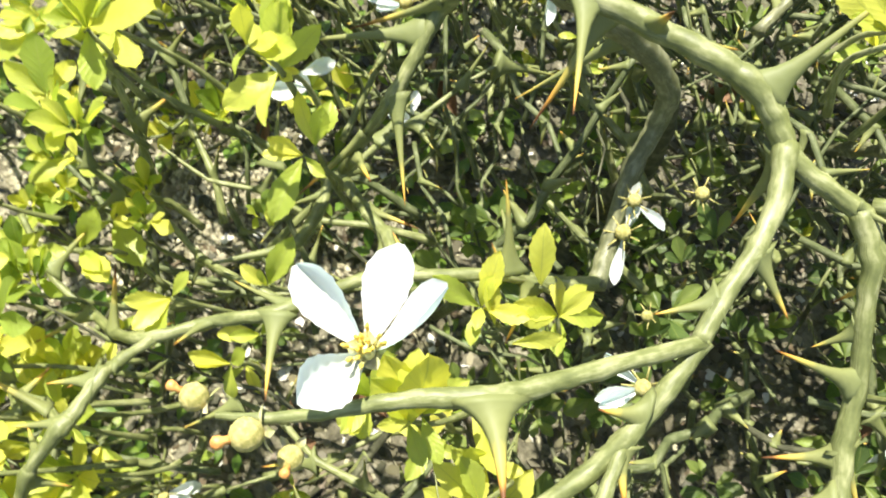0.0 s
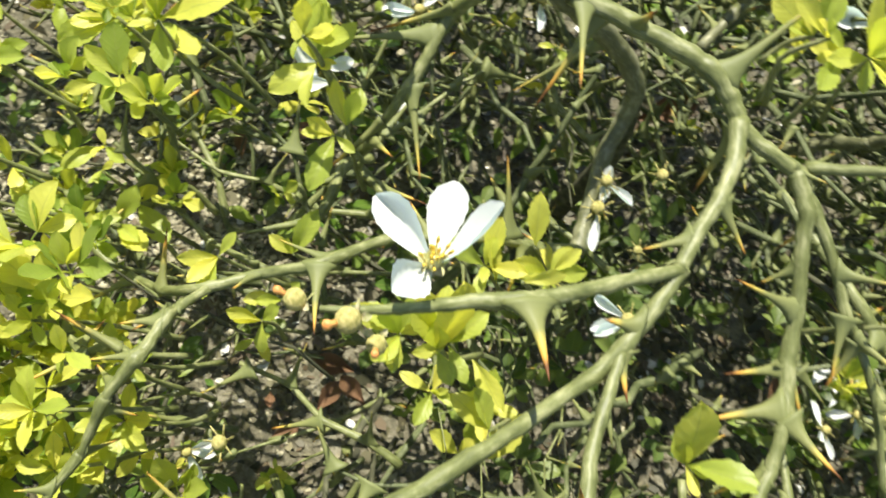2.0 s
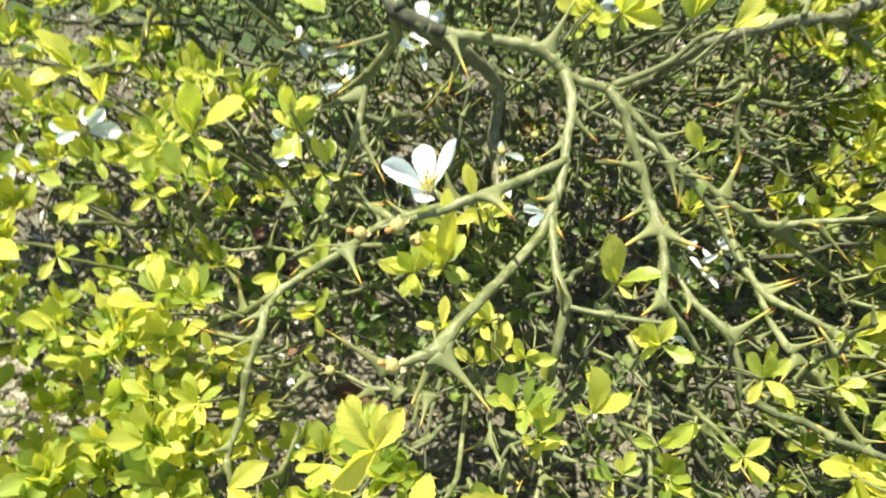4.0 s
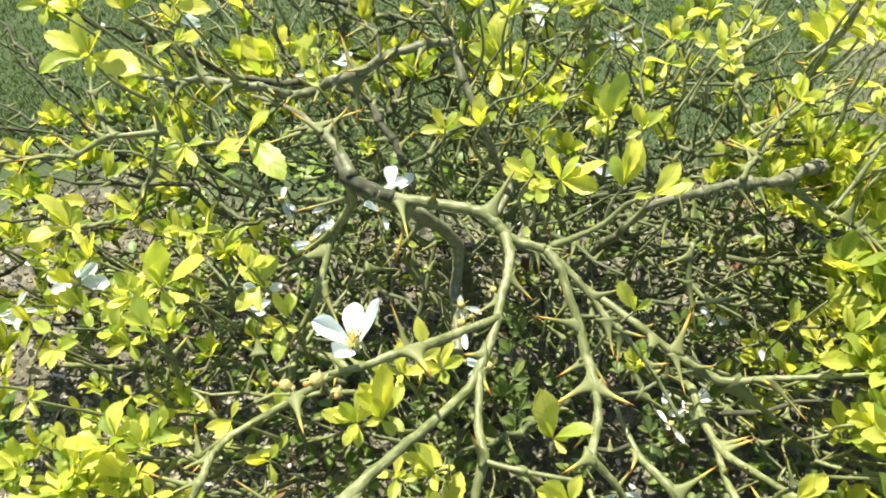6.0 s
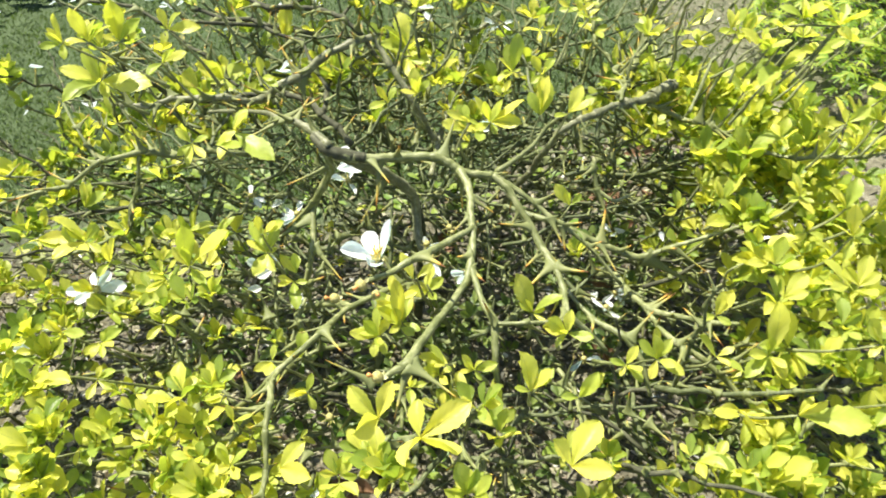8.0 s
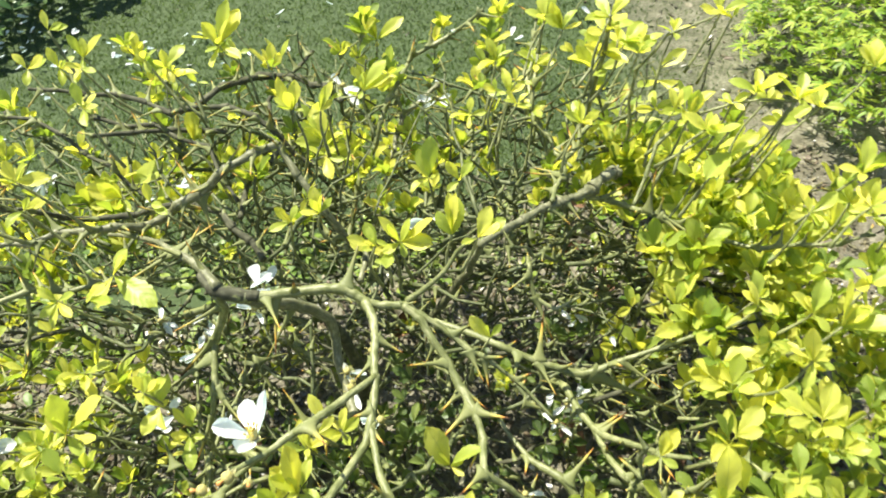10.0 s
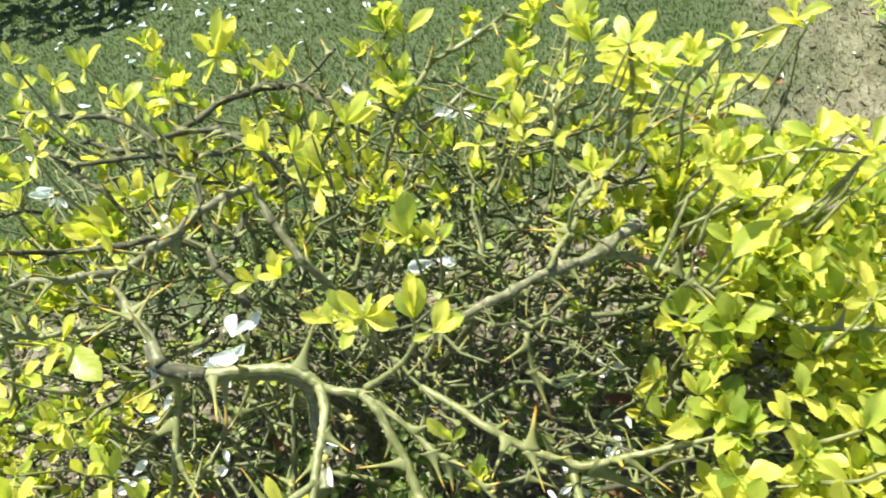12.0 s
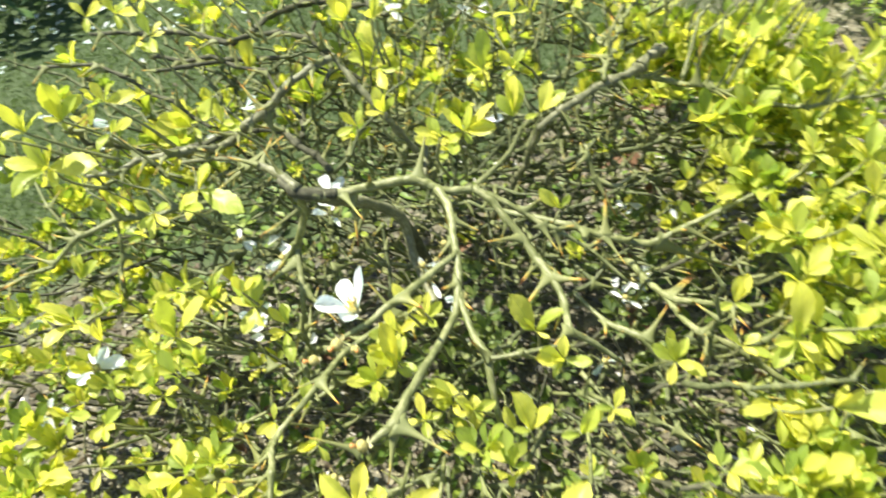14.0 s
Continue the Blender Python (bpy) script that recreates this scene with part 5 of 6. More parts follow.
sprig((-0.479, 0.104, 0.312), (-0.015, -0.023, -0.003), (0.029, -0.014, -0.004), (0.009, -0.030, -0.010), (0.037, -0.005, 0.005))


# Two arching shoots on the right flank.
branch(crooked([(0.262, 0.105, 0.436, 5.4), (0.295, 0.150, 0.470, 5.0), (0.324, 0.160, 0.492, 4.4), (0.365, 0.155, 0.505, 3.8), (0.420, 0.138, 0.512, 2.8)], 0.003), None, 0.04, 8)
branch(crooked([(0.300, 0.280, 0.360, 5.4), (0.315, 0.310, 0.450, 4.6), (0.350, 0.310, 0.490, 3.8), (0.402, 0.306, 0.510, 2.6)], 0.003), None, 0.04, 8)

# Leaves on the two tall shoots at the back, and on the low front corner.
r_tall = random.Random(64)


def tuft_fan(x, y, z, size):
    """Four leaflets fanned round a bud."""
    turn = r_tall.uniform(0, 6.283)
    sprig((x, y, z), *[(size * math.cos(turn + 1.6 * k) * r_tall.uniform(0.6, 1), size * math.sin(turn + 1.6 * k) * r_tall.uniform(0.6, 1), size * r_tall.uniform(0.1, 0.8)) for k in range(4)])


for x, y, z, size in ((0.258, 0.262, 0.488, 0.030), (0.260, 0.242, 0.520, 0.034), (0.257, 0.225, 0.556, 0.032), (0.257, 0.215, 0.578, 0.028), (0.200, 0.300, 0.480, 0.024), (0.215, 0.325, 0.518, 0.027), (0.190, 0.264, 0.446, 0.022),
                      (0.331, 0.116, 0.503, 0.028), (0.324, 0.165, 0.495, 0.026), (0.339, 0.298, 0.400, 0.026), (0.323, 0.116, 0.451, 0.026), (0.324, 0.192, 0.420, 0.026), (0.388, 0.158, 0.512, 0.028), (0.420, 0.138, 0.514, 0.028), (0.365, 0.155, 0.505, 0.022), (0.221, 0.161, 0.500, 0.022), (0.161, 0.238, 0.490, 0.026), (0.318, 0.312, 0.470, 0.028), (0.280, 0.245, 0.525, 0.028), (0.402, 0.306, 0.510, 0.030), (0.355, 0.312, 0.490, 0.026),
                      (-0.062, -0.128, 0.292, 0.026), (-0.032, -0.125, 0.305, 0.019), (-0.065, -0.131, 0.395, 0.024), (-0.069, -0.073, 0.360, 0.022), (-0.038, -0.056, 0.352, 0.022),
                      (-0.205, -0.205, 0.340, 0.020), (-0.228, -0.232, 0.330, 0.021), (-0.246, -0.210, 0.352, 0.020), (-0.214, -0.244, 0.362, 0.020), (-0.190, -0.226, 0.318, 0.021), (-0.262, -0.236, 0.312, 0.022), (-0.236, -0.190, 0.300, 0.020), (-0.200, -0.262, 0.330, 0.020)):
    tuft_fan(x, y, z, size)
for _ in range(12):
    tuft_fan(r_tall.uniform(0.41, 0.54), r_tall.uniform(-0.02, 0.26), r_tall.uniform(0.40, 0.49), 0.027)


# Fill: tufts on the flanks of the shrub.
r_fill = random.Random(21)


def fill(x0, x1, y0, y1, z0, z1, tufts, size):
    for _ in range(tufts):
        spur(r_fill.uniform(x0, x1), r_fill.uniform(y0, y1), r_fill.uniform(z0, z1), r_fill.choice((3, 3, 4)), size * r_fill.uniform(0.8, 1.15))


fill(-0.62, -0.30, -0.22, 0.12, 0.26, 0.38, 6, 0.022)
fill(0.28, 0.48, -0.20, 0.20, 0.30, 0.42, 6, 0.024)


def canopy(x, y):
    """The height of the shrub's top at a place, or 0 outside it."""
    if x > 0:
        wide = 0.53 + 0.13 * min(1, max(0, (y + 0.05) / 0.15))
        rho = (x / wide) ** 2.1 + (abs(y - 0.06) / (0.44 if y > 0.06 else 0.47)) ** 2.2
    elif y > 0.06:
        rho = (abs(x) / 0.66) ** 2.2 + ((y - 0.06) / 0.45) ** 2.2
    else:
        rho = (abs(x + 0.02) / 0.72) ** 2.6 + (abs(y - 0.06) / 0.56) ** 2.6
    lump = noise.noise((x * 9, y * 9, 4.0)) * 0.045 + noise.noise((x * 20, y * 20, 1.0)) * 0.02
    return 0.27 + 0.16 * (1 - rho) + lump if rho < 1 else 0.0


def open_heart(x, y):
    """The thin middle of the shrub, where the bare limbs show."""
    return ((x - 0.04) / 0.24) ** 2 + ((y + 0.03) / 0.20) ** 2 < 1


def clearing(x, y, z):
    """Gaps in the leaves over the pale gravel at the shrub's flank."""
    if ((x + 0.50) / 0.11) ** 2 + ((y + 0.10) / 0.11) ** 2 < 1:
        return z < 0.27
    if ((x + 0.368) / 0.060) ** 2 + ((y + 0.062) / 0.065) ** 2 < 1:
        return z > 0.30
    if -0.56 < x < -0.24 and -0.06 < y < 0.20 and z > 0.28:
        return noise.noise((x * 40, y * 40, z * 40)) < 0.10
    return ((x + 0.60) / 0.05) ** 2 + (y / 0.05) ** 2 < 1 or ((x + 0.32) / 0.06) ** 2 + ((y + 0.15) / 0.05) ** 2 < 1


def leaf_mass(x0, x1, y0, y1, depth, tufts, size, soup, up=(0.5, 2.4)):
    made = 0
    while made < tufts:
        x, y = r_fill.uniform(x0, x1), r_fill.uniform(y0, y1)
        top = canopy(x, y)
        if not top or (0.0 < y and 0.14 < x < 0.28 and r_fill.random() < 0.5) or (open_heart(x, y) and r_fill.random() < 0.9):
            made += 0.2
            continue
        made += 1
        if noise.noise((x * 13, y * 13, 9.0)) < r_fill.uniform(-0.45, 0.10):
            continue
        z = top - depth * r_fill.random() ** 1.5
        if clearing(x, y, z):
            continue
        turn = r_fill.uniform(0, 6.283)
        n = r_fill.choice((2, 3, 4, 4, 5))
        for k in range(n):
            a = turn + 6.283 * k / n + r_fill.uniform(-0.5, 0.5)
            way = (math.cos(a), math.sin(a), r_fill.uniform(*up))
            trifoliate(soup, aligned((x - SHRUB_AT.x, y - SHRUB_AT.y, z), way, (-0.8 * math.cos(a), -0.8 * math.sin(a), 1), size * 1.08 * r_fill.uniform(0.65, 1.25)), r_fill.randrange(999), 6, 4, 46)


mass, inner_mass = Soup(), Soup()
leaf_mass(-0.74, -0.24, -0.44, 0.16, 0.27, 290, 0.022, mass)
leaf_mass(-0.74, -0.34, -0.40, 0.24, 0.10, 190, 0.022, mass, (0.8, 3.0))
leaf_mass(0.32, 0.68, -0.44, 0.46, 0.10, 180, 0.023, mass, (0.6, 2.6))
leaf_mass(0.20, 0.62, -0.40, 0.42, 0.34, 200, 0.021, mass)
leaf_mass(-0.50, 0.36, 0.20, 0.60, 0.07, 220, 0.022, mass, (1.0, 3.6))
leaf_mass(0.30, 0.46, 0.10, 0.50, 0.10, 40, 0.026, mass, (1.0, 3.6))
leaf_mass(-0.30, 0.45, -0.50, -0.27, 0.10, 130, 0.023, mass, (0.8, 3.0))
leaf_mass(0.20, 0.50, -0.40, -0.16, 0.10, 60, 0.026, mass, (0.8, 3.0))
leaf_mass(-0.25, 0.28, -0.46, -0.19, 0.20, 90, 0.022, mass)
leaf_mass(-0.30, 0.28, -0.22, 0.25, 0.38, 40, 0.015, mass)
leaf_mass(0.34, 0.56, -0.14, 0.12, 0.08, 45, 0.026, mass, (0.6, 2.2))
leaf_mass(-0.64, -0.12, 0.18, 0.46, 0.05, 30, 0.025, mass, (1.0, 3.6))
leaf_mass(0.24, 0.42, -0.12, 0.14, 0.20, 60, 0.024, mass)
leaf_mass(0.32, 0.50, 0.10, 0.30, 0.12, 36, 0.026, mass, (1.0, 3.0))
leaf_mass(-0.68, -0.34, -0.34, 0.20, 0.24, 150, 0.021, mass)
leaf_mass(0.28, 0.50, 0.00, 0.36, 0.18, 80, 0.026, mass, (0.8, 2.6))
leaf_mass(-0.48, -0.20, -0.40, -0.16, 0.14, 110, 0.021, mass, (0.6, 2.4))
leaf_mass(0.28, 0.48, 0.20, 0.46, 0.08, 50, 0.025, mass, (1.0, 3.2))
# Inner leaves, coloured dark to stand for the shade under the canopy.
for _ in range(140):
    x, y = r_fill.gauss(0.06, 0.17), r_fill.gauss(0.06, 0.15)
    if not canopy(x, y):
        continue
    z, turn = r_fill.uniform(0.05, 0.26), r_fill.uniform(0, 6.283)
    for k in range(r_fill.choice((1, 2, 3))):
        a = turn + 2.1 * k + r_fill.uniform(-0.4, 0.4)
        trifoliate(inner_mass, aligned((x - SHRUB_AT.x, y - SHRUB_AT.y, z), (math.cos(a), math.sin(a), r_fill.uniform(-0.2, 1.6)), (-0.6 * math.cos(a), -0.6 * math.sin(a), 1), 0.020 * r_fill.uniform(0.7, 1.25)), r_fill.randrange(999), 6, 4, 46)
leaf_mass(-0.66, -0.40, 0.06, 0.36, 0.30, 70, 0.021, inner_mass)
inner_foliage = part("foliage", inner_mass.mesh("foliage", LEAF_SHADED), shrub)
tagged(inner_foliage, "dull green leaves inside the shrub, toned dark as in shade", kind="stuff")
foliage = part("foliage", mass.mesh("foliage", LEAF_MASS), shrub)
tagged(foliage, "crowded yellow-green leaves in sun and shade", kind="stuff")


# Leafy shoots that rise through the canopy.
r_sh = random.Random(52)


def leafy_shoot(x, y, z, height, lean, size):
    """A green shoot with a thorn and a small tuft of leaves at every node."""
    rows, nodes = [], 5
    for k in range(nodes + 1):
        t = k / nodes
        rows.append((x + lean[0] * t + r_sh.gauss(0, 0.007), y + lean[1] * t + r_sh.gauss(0, 0.007), z + height * t * (1 - 0.15 * t), 5.2 - 3.0 * t))
    stem = branch(rows, None, 0.04, 7, 4)
    for k, (px, py, pz, _) in enumerate(rows[1:]):
        spur(px, py, pz, 2 if k < 3 else 3, size * r_sh.uniform(0.75, 1.1), 1.5)
        if k < 4:
            a = r_sh.uniform(0, 6.283)
            thorn(stem, (px, py, pz), (px + 0.022 * math.cos(a), py + 0.022 * math.sin(a), pz + 0.012), 2.8, k)


for x, y, z, h, dx, dy, size in ((0.30, -0.10, 0.26, 0.15, 0.10, -0.03, 0.026), (0.34, 0.06, 0.27, 0.15, 0.09, 0.05, 0.028), (0.40, -0.16, 0.25, 0.16, 0.06, -0.06, 0.028), (0.42, 0.12, 0.26, 0.14, 0.11, 0.06, 0.027), (0.31, 0.20, 0.28, 0.15, 0.10, 0.03, 0.026), (0.48, -0.04, 0.25, 0.15, 0.10, 0.02, 0.028), (0.28, -0.24, 0.26, 0.15, 0.07, -0.07, 0.027), (0.45, -0.25, 0.24, 0.15, 0.05, -0.05, 0.028)):
    leafy_shoot(x, y, z, h, (dx, dy), size)
for x, y, z, h, dx, dy, size in ((-0.20, 0.40, 0.34, 0.13, -0.05, 0.04, 0.024), (-0.34, 0.38, 0.33, 0.13, -0.08, 0.02, 0.024), (-0.02, 0.42, 0.35, 0.13, 0.03, 0.05, 0.024), (0.12, 0.40, 0.36, 0.13, 0.05, 0.02, 0.024), (-0.45, 0.26, 0.31, 0.13, -0.08, 0.03, 0.023), (-0.40, -0.18, 0.22, 0.14, -0.08, -0.05, 0.024), (-0.52, 0.06, 0.24, 0.12, -0.06, 0.02, 0.024)):
    leafy_shoot(x, y, z, h, (dx, dy), size)


for x, y, z in ((-0.18, 0.46, 0.47), (-0.30, 0.50, 0.45), (0.00, 0.445, 0.46), (-0.09, 0.365, 0.47), (0.16, 0.36, 0.47), (0.04, 0.35, 0.46), (-0.42, 0.31, 0.45), (-0.37, 0.27, 0.46), (0.22, 0.40, 0.46), (0.10, 0.46, 0.45), (-0.24, 0.38, 0.46), (0.27, 0.33, 0.47)):
    leafy_shoot(x * 0.92, y - 0.06, z - 0.12, 0.14, (x * 0.08, 0.06), 0.021)


# The tangle of thorny twigs inside the shrub.
SLIM_SPIKE = Soup()
tube(SLIM_SPIKE, [(0, 0, 0, 0.17), (0, 0, 0.12, 0.11), (0.02, 0, 0.45, 0.068), (0.04, 0, 1.0, 0.006)], 4)
SLIM_SPIKE.uv[0][:, 1] = SLIM_SPIKE.v[0][:, 2]


def thorny_twig(soup, spikes, start, way, length, mm, r):
    p, d = Vector(start), Vector(way).normalized()
    n = max(3, int(length / 0.024))
    rows = [(*p, mm / 2000)]
    turn = d.orthogonal()
    for k in range(n):
        turn = (turn * -1 + Vector((r.gauss(0, 0.5), r.gauss(0, 0.5), r.gauss(0, 0.4)))).normalized()
        d = (d + turn * 0.38).normalized()
        p = p + d * length / n
        p.z = max(p.z, 0.02)
        w = mm / 2000 * (1 - 0.55 * (k + 1) / n)
        rows.append((*p, w * 1.25))
        rows.append((*(p + d * 0.004), w))
        if r.random() < 0.85:
            s = SLIM_SPIKE
            size = r.uniform(0.010, 0.024)
            wide = w * 2 * 1.1 / 0.15
            out = (d * 0.75 - turn * 0.9 + Vector((r.gauss(0, 0.3), r.gauss(0, 0.3), r.gauss(0, 0.3))))
            spikes.add(s.v[0], s.f, s.uv[0], aligned(p, out, (0, 0, 1), (wide, wide, size)))
    tube(soup, rows, 5, 0.05)


def build_tangle(name, mat, count, box, seed, mm):
    r = random.Random(seed)
    twigs, spikes = Soup(), Soup()
    x0, x1, y0, y1, z0, z1 = box
    for _ in range(count):
        s = Vector((r.uniform(x0, x1), r.uniform(y0, y1), r.uniform(z0, z1))) - SHRUB_AT
        if ((s.x + 0.28) / 0.13) ** 2 + ((s.y + 0.12) / 0.13) ** 2 < 1 and r.random() < 0.6:
            continue
        if s.x < 0.0 and s.y < 0.0 and s.x > -0.22 and r.random() < 0.45:
            continue
        way = Vector((s.x * 1.5 + r.gauss(0, 0.5), s.y * 1.5 + r.gauss(0, 0.5), r.gauss(0.15, 0.35)))
        thorny_twig(twigs, spikes, s, way, r.uniform(0.07, 0.20), r.uniform(*mm), r)
    ob = part(name, twigs.mesh(name, mat), shrub)
    tagged(ob, "tangle of thin thorny twigs inside the shrub", kind="stuff")
    sp = part("thorn_mass", spikes.mesh("thorn_mass", THORN_MASS), ob)
    tagged(sp, "many sharp green thorns with orange points", kind="stuff")
    return ob


# Dark bark tones here deepen the interior, standing in for its shade.
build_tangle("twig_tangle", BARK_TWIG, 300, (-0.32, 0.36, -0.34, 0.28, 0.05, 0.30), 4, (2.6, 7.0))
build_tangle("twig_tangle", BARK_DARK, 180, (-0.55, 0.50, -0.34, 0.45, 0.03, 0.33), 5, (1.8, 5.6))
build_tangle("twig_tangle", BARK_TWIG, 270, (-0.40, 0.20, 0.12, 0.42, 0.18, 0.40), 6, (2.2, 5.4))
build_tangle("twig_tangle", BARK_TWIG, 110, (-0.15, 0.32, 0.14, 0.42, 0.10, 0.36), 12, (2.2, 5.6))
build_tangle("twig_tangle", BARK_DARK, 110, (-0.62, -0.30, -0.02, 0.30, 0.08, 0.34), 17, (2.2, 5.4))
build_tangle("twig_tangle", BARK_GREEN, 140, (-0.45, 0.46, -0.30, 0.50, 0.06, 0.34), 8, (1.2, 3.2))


# Stouter inner branches, crooked at every node, with a broad thorn at most of them.
r_in = random.Random(77)
for n in range(96):
    a = 2.39996 * n
    reach = 0.05 + 0.27 * math.sqrt((n % 32) / 32)
    p = Vector((0.05 + math.cos(a) * reach * 1.05, 0.0 + math.sin(a) * reach, r_in.uniform(0.13, 0.30)))
    d = Vector((math.cos(a) + r_in.gauss(0, 0.7), math.sin(a) + r_in.gauss(0, 0.7), r_in.gauss(0.2, 0.3))).normalized()
    thick = r_in.uniform(4.2, 8.2)
    rows, feet, bend = [], [], d.orthogonal()
    for k in range(r_in.choice((4, 5, 6))):
        rows.append((*p, thick * (1 - 0.13 * k)))
        bend = (bend * -1 + Vector((r_in.gauss(0, 0.5), r_in.gauss(0, 0.5), r_in.gauss(0, 0.4)))).normalized()
        if k:
            feet.append((p.copy(), (d * 0.5 - bend + Vector((0, 0, 0.3))).normalized()))
        d = (d + bend * 0.42).normalized()
        p = p + d * r_in.uniform(0.024, 0.042)
        p.z = min(p.z, 0.33)
    inner = branch(rows, BARK_GREEN if n % 3 else BARK_TWIG, 0.05, 8, 4)
    for foot, out in feet:
        if r_in.random() < 0.8:
            thorn(inner, foot, foot + out * r_in.uniform(0.018, 0.036), r_in.uniform(2.8, 4.2), r_in.randrange(3), DULL_THORNS)


# ---- flowers ----
def flower(at, axis, petals, size, label="", stamens=16):
    """An open flower; petals: directions of the petals' tips from its centre, with a shape and a length factor."""
    centre = Vector(at) - SHRUB_AT
    ax = Vector(axis).normalized()
    cal = Soup()
    for k in range(5):
        a = 6.283 * k / 5
        side = ax.orthogonal().normalized()
        d = Matrix.Rotation(a, 3, ax) @ side
        cal.add(*leaflet_grid(0.7, 0.3, 0.1, 0.0, 4, 4), aligned((0, 0, 0), d + ax * 0.5, ax, size * 0.24))
    tube(cal, [(*(ax * -0.18 * size), 0.05 * size), (*(ax * -0.05 * size), 0.12 * size), (*(ax * 0.05 * size), 0.15 * size)], 9)
    f = part("flower", cal.mesh("flower", CALYX), shrub, Matrix.Translation(centre), label)
    for d, shape, factor, face in petals:
        d, inner = Vector(d).normalized(), Vector(face or ax)
        inner = (inner - d * inner.dot(d)).normalized()
        d = (d - inner * PETAL_CURL[shape % 4]).normalized()
        part("petal", PETAL_MESHES[shape % 4], f, aligned(d * 0.06 * size, d, inner, size * factor))
    st, an = Soup(), Soup()
    r = random.Random(len(petals) + stamens)
    for k in range(stamens):
        a = 6.283 * k / stamens
        out = Matrix.Rotation(a, 3, ax) @ ax.orthogonal().normalized()
        d = (ax + out * r.uniform(0.05, 0.5)).normalized()
        tip = d * size * r.uniform(0.34, 0.46)
        tube(st, [(*(out * 0.07 * size), 0.022 * size), (*(tip * 0.6 + out * 0.03 * size), 0.018 * size), (*tip, 0.013 * size)], 5)
        tube(an, [(*(tip - d * 0.05 * size), 0.010 * size), (*(tip - d * 0.02 * size), 0.024 * size), (*(tip + d * 0.04 * size), 0.024 * size), (*(tip + d * 0.08 * size), 0.010 * size)], 5)
    tube(st, [(0, 0, 0, 0.09 * size), (*(ax * 0.12 * size), 0.085 * size), (*(ax * 0.2 * size), 0.03 * size), (*(ax * 0.30 * size), 0.03 * size)], 7)
    part("stamen_tuft", st.mesh("stamen_tuft", FILAMENT), f)
    part("anther_ring", an.mesh("anther_ring", ANTHER), f, label="golden yellow anthers")
    return f


flower((-0.0815, -0.1345, 0.480), (0.05, -0.10, 1.0), [((-0.0089, 0.0351, 0.005), 0, 1.02, (-0.1, -0.4, 1.0)), ((-0.032, 0.0102, 0.0078), 1, 1.0, (0.6, -0.3, 1.0)), ((0.0123, 0.022, 0.026), 3, 1.04, (-1.0, -0.1, 0.8)), ((-0.0046, -0.0256, 0.0226), 2, 0.92, (0.2, 0.8, 0.9))], 0.0305, "open white four-petalled flower with yellow stamens")
flower((-0.365, -0.036, 0.366), (0.2, -0.6, 0.9), [((1, 0.15, 0.0), 2, 0.85, (0.1, -0.6, 0.8)), ((0.55, 0.75, 0.4), 0, 0.70, (0.4, -0.8, 0.7)), ((-0.25, 0.9, 0.3), 2, 0.62, (-0.3, -0.7, 0.6)), ((-1, 0.15, -0.1), 3, 0.95, (-0.2, -0.5, 0.9)), ((-0.9, -0.45, -0.2), 0, 0.72, (0.3, -0.3, 0.9)), ((0.3, -0.9, -0.3), 2, 0.55, (0.5, 0.1, 1))], 0.030, "drooping ragged white flower among the leaves", 6)


def wilted(at, axis, size, petals=2, seed=0):
    """A spent blossom: a small yellow star with a few shrivelled petals."""
    r = random.Random(seed)
    ax = Vector(axis).normalized()
    s = Soup()
    v = tube(Soup(), [(0, 0, -0.3, 0.1), (0, 0, 0.0, 0.30), (0, 0, 0.25, 0.34), (0, 0, 0.45, 0.2)], 8)
    s.add(v.v[0], v.f, v.uv[0], aligned((0, 0, 0), ax, (0, 1, 0), size))
    for k in range(7):
        d = Matrix.Rotation(6.283 * k / 7, 3, ax) @ ax.orthogonal().normalized()
        tube(s, [(*(d * 0.2 * size), 0.06 * size), (*((d + ax * 0.3) * 0.8 * size), 0.03 * size)], 4)
    f = part("spent_flower", s.mesh("spent_flower", FRUIT), shrub, Matrix.Translation(Vector(at) - SHRUB_AT), "withered yellow blossom with shrivelled white petals")
    for k in range(petals):
        d = Vector((r.gauss(0, 1), r.gauss(0, 1), r.gauss(-0.5, 0.5))).normalized()
        part("petal", PETAL_MESHES[r.randrange(4)], f, aligned(d * size * 0.2, d, ax, (size * 1.3, size * 2.2, size * 1.7)))
    return f


wilted((-0.008, 0.029, 0.358), (0, -0.3, 1), 0.0105, 0, 1)
wilted((-0.034, 0.012, 0.352), (0.2, -0.2, 1), 0.0105, 1, 2)
wilted((-0.030, -0.002, 0.345), (-0.4, -0.2, 1), 0.012, 3, 3)
wilted((-0.013, -0.070, 0.446), (-0.6, -0.4, 0.6), 0.006, 0, 4)
wilted((0.003, -0.079, 0.400), (-0.3, -0.4, 0.8), 0.0105, 3, 5)
wilted((-0.130, -0.216, 0.380), (-0.3, -0.4, 0.8), 0.0105, 0, 6)


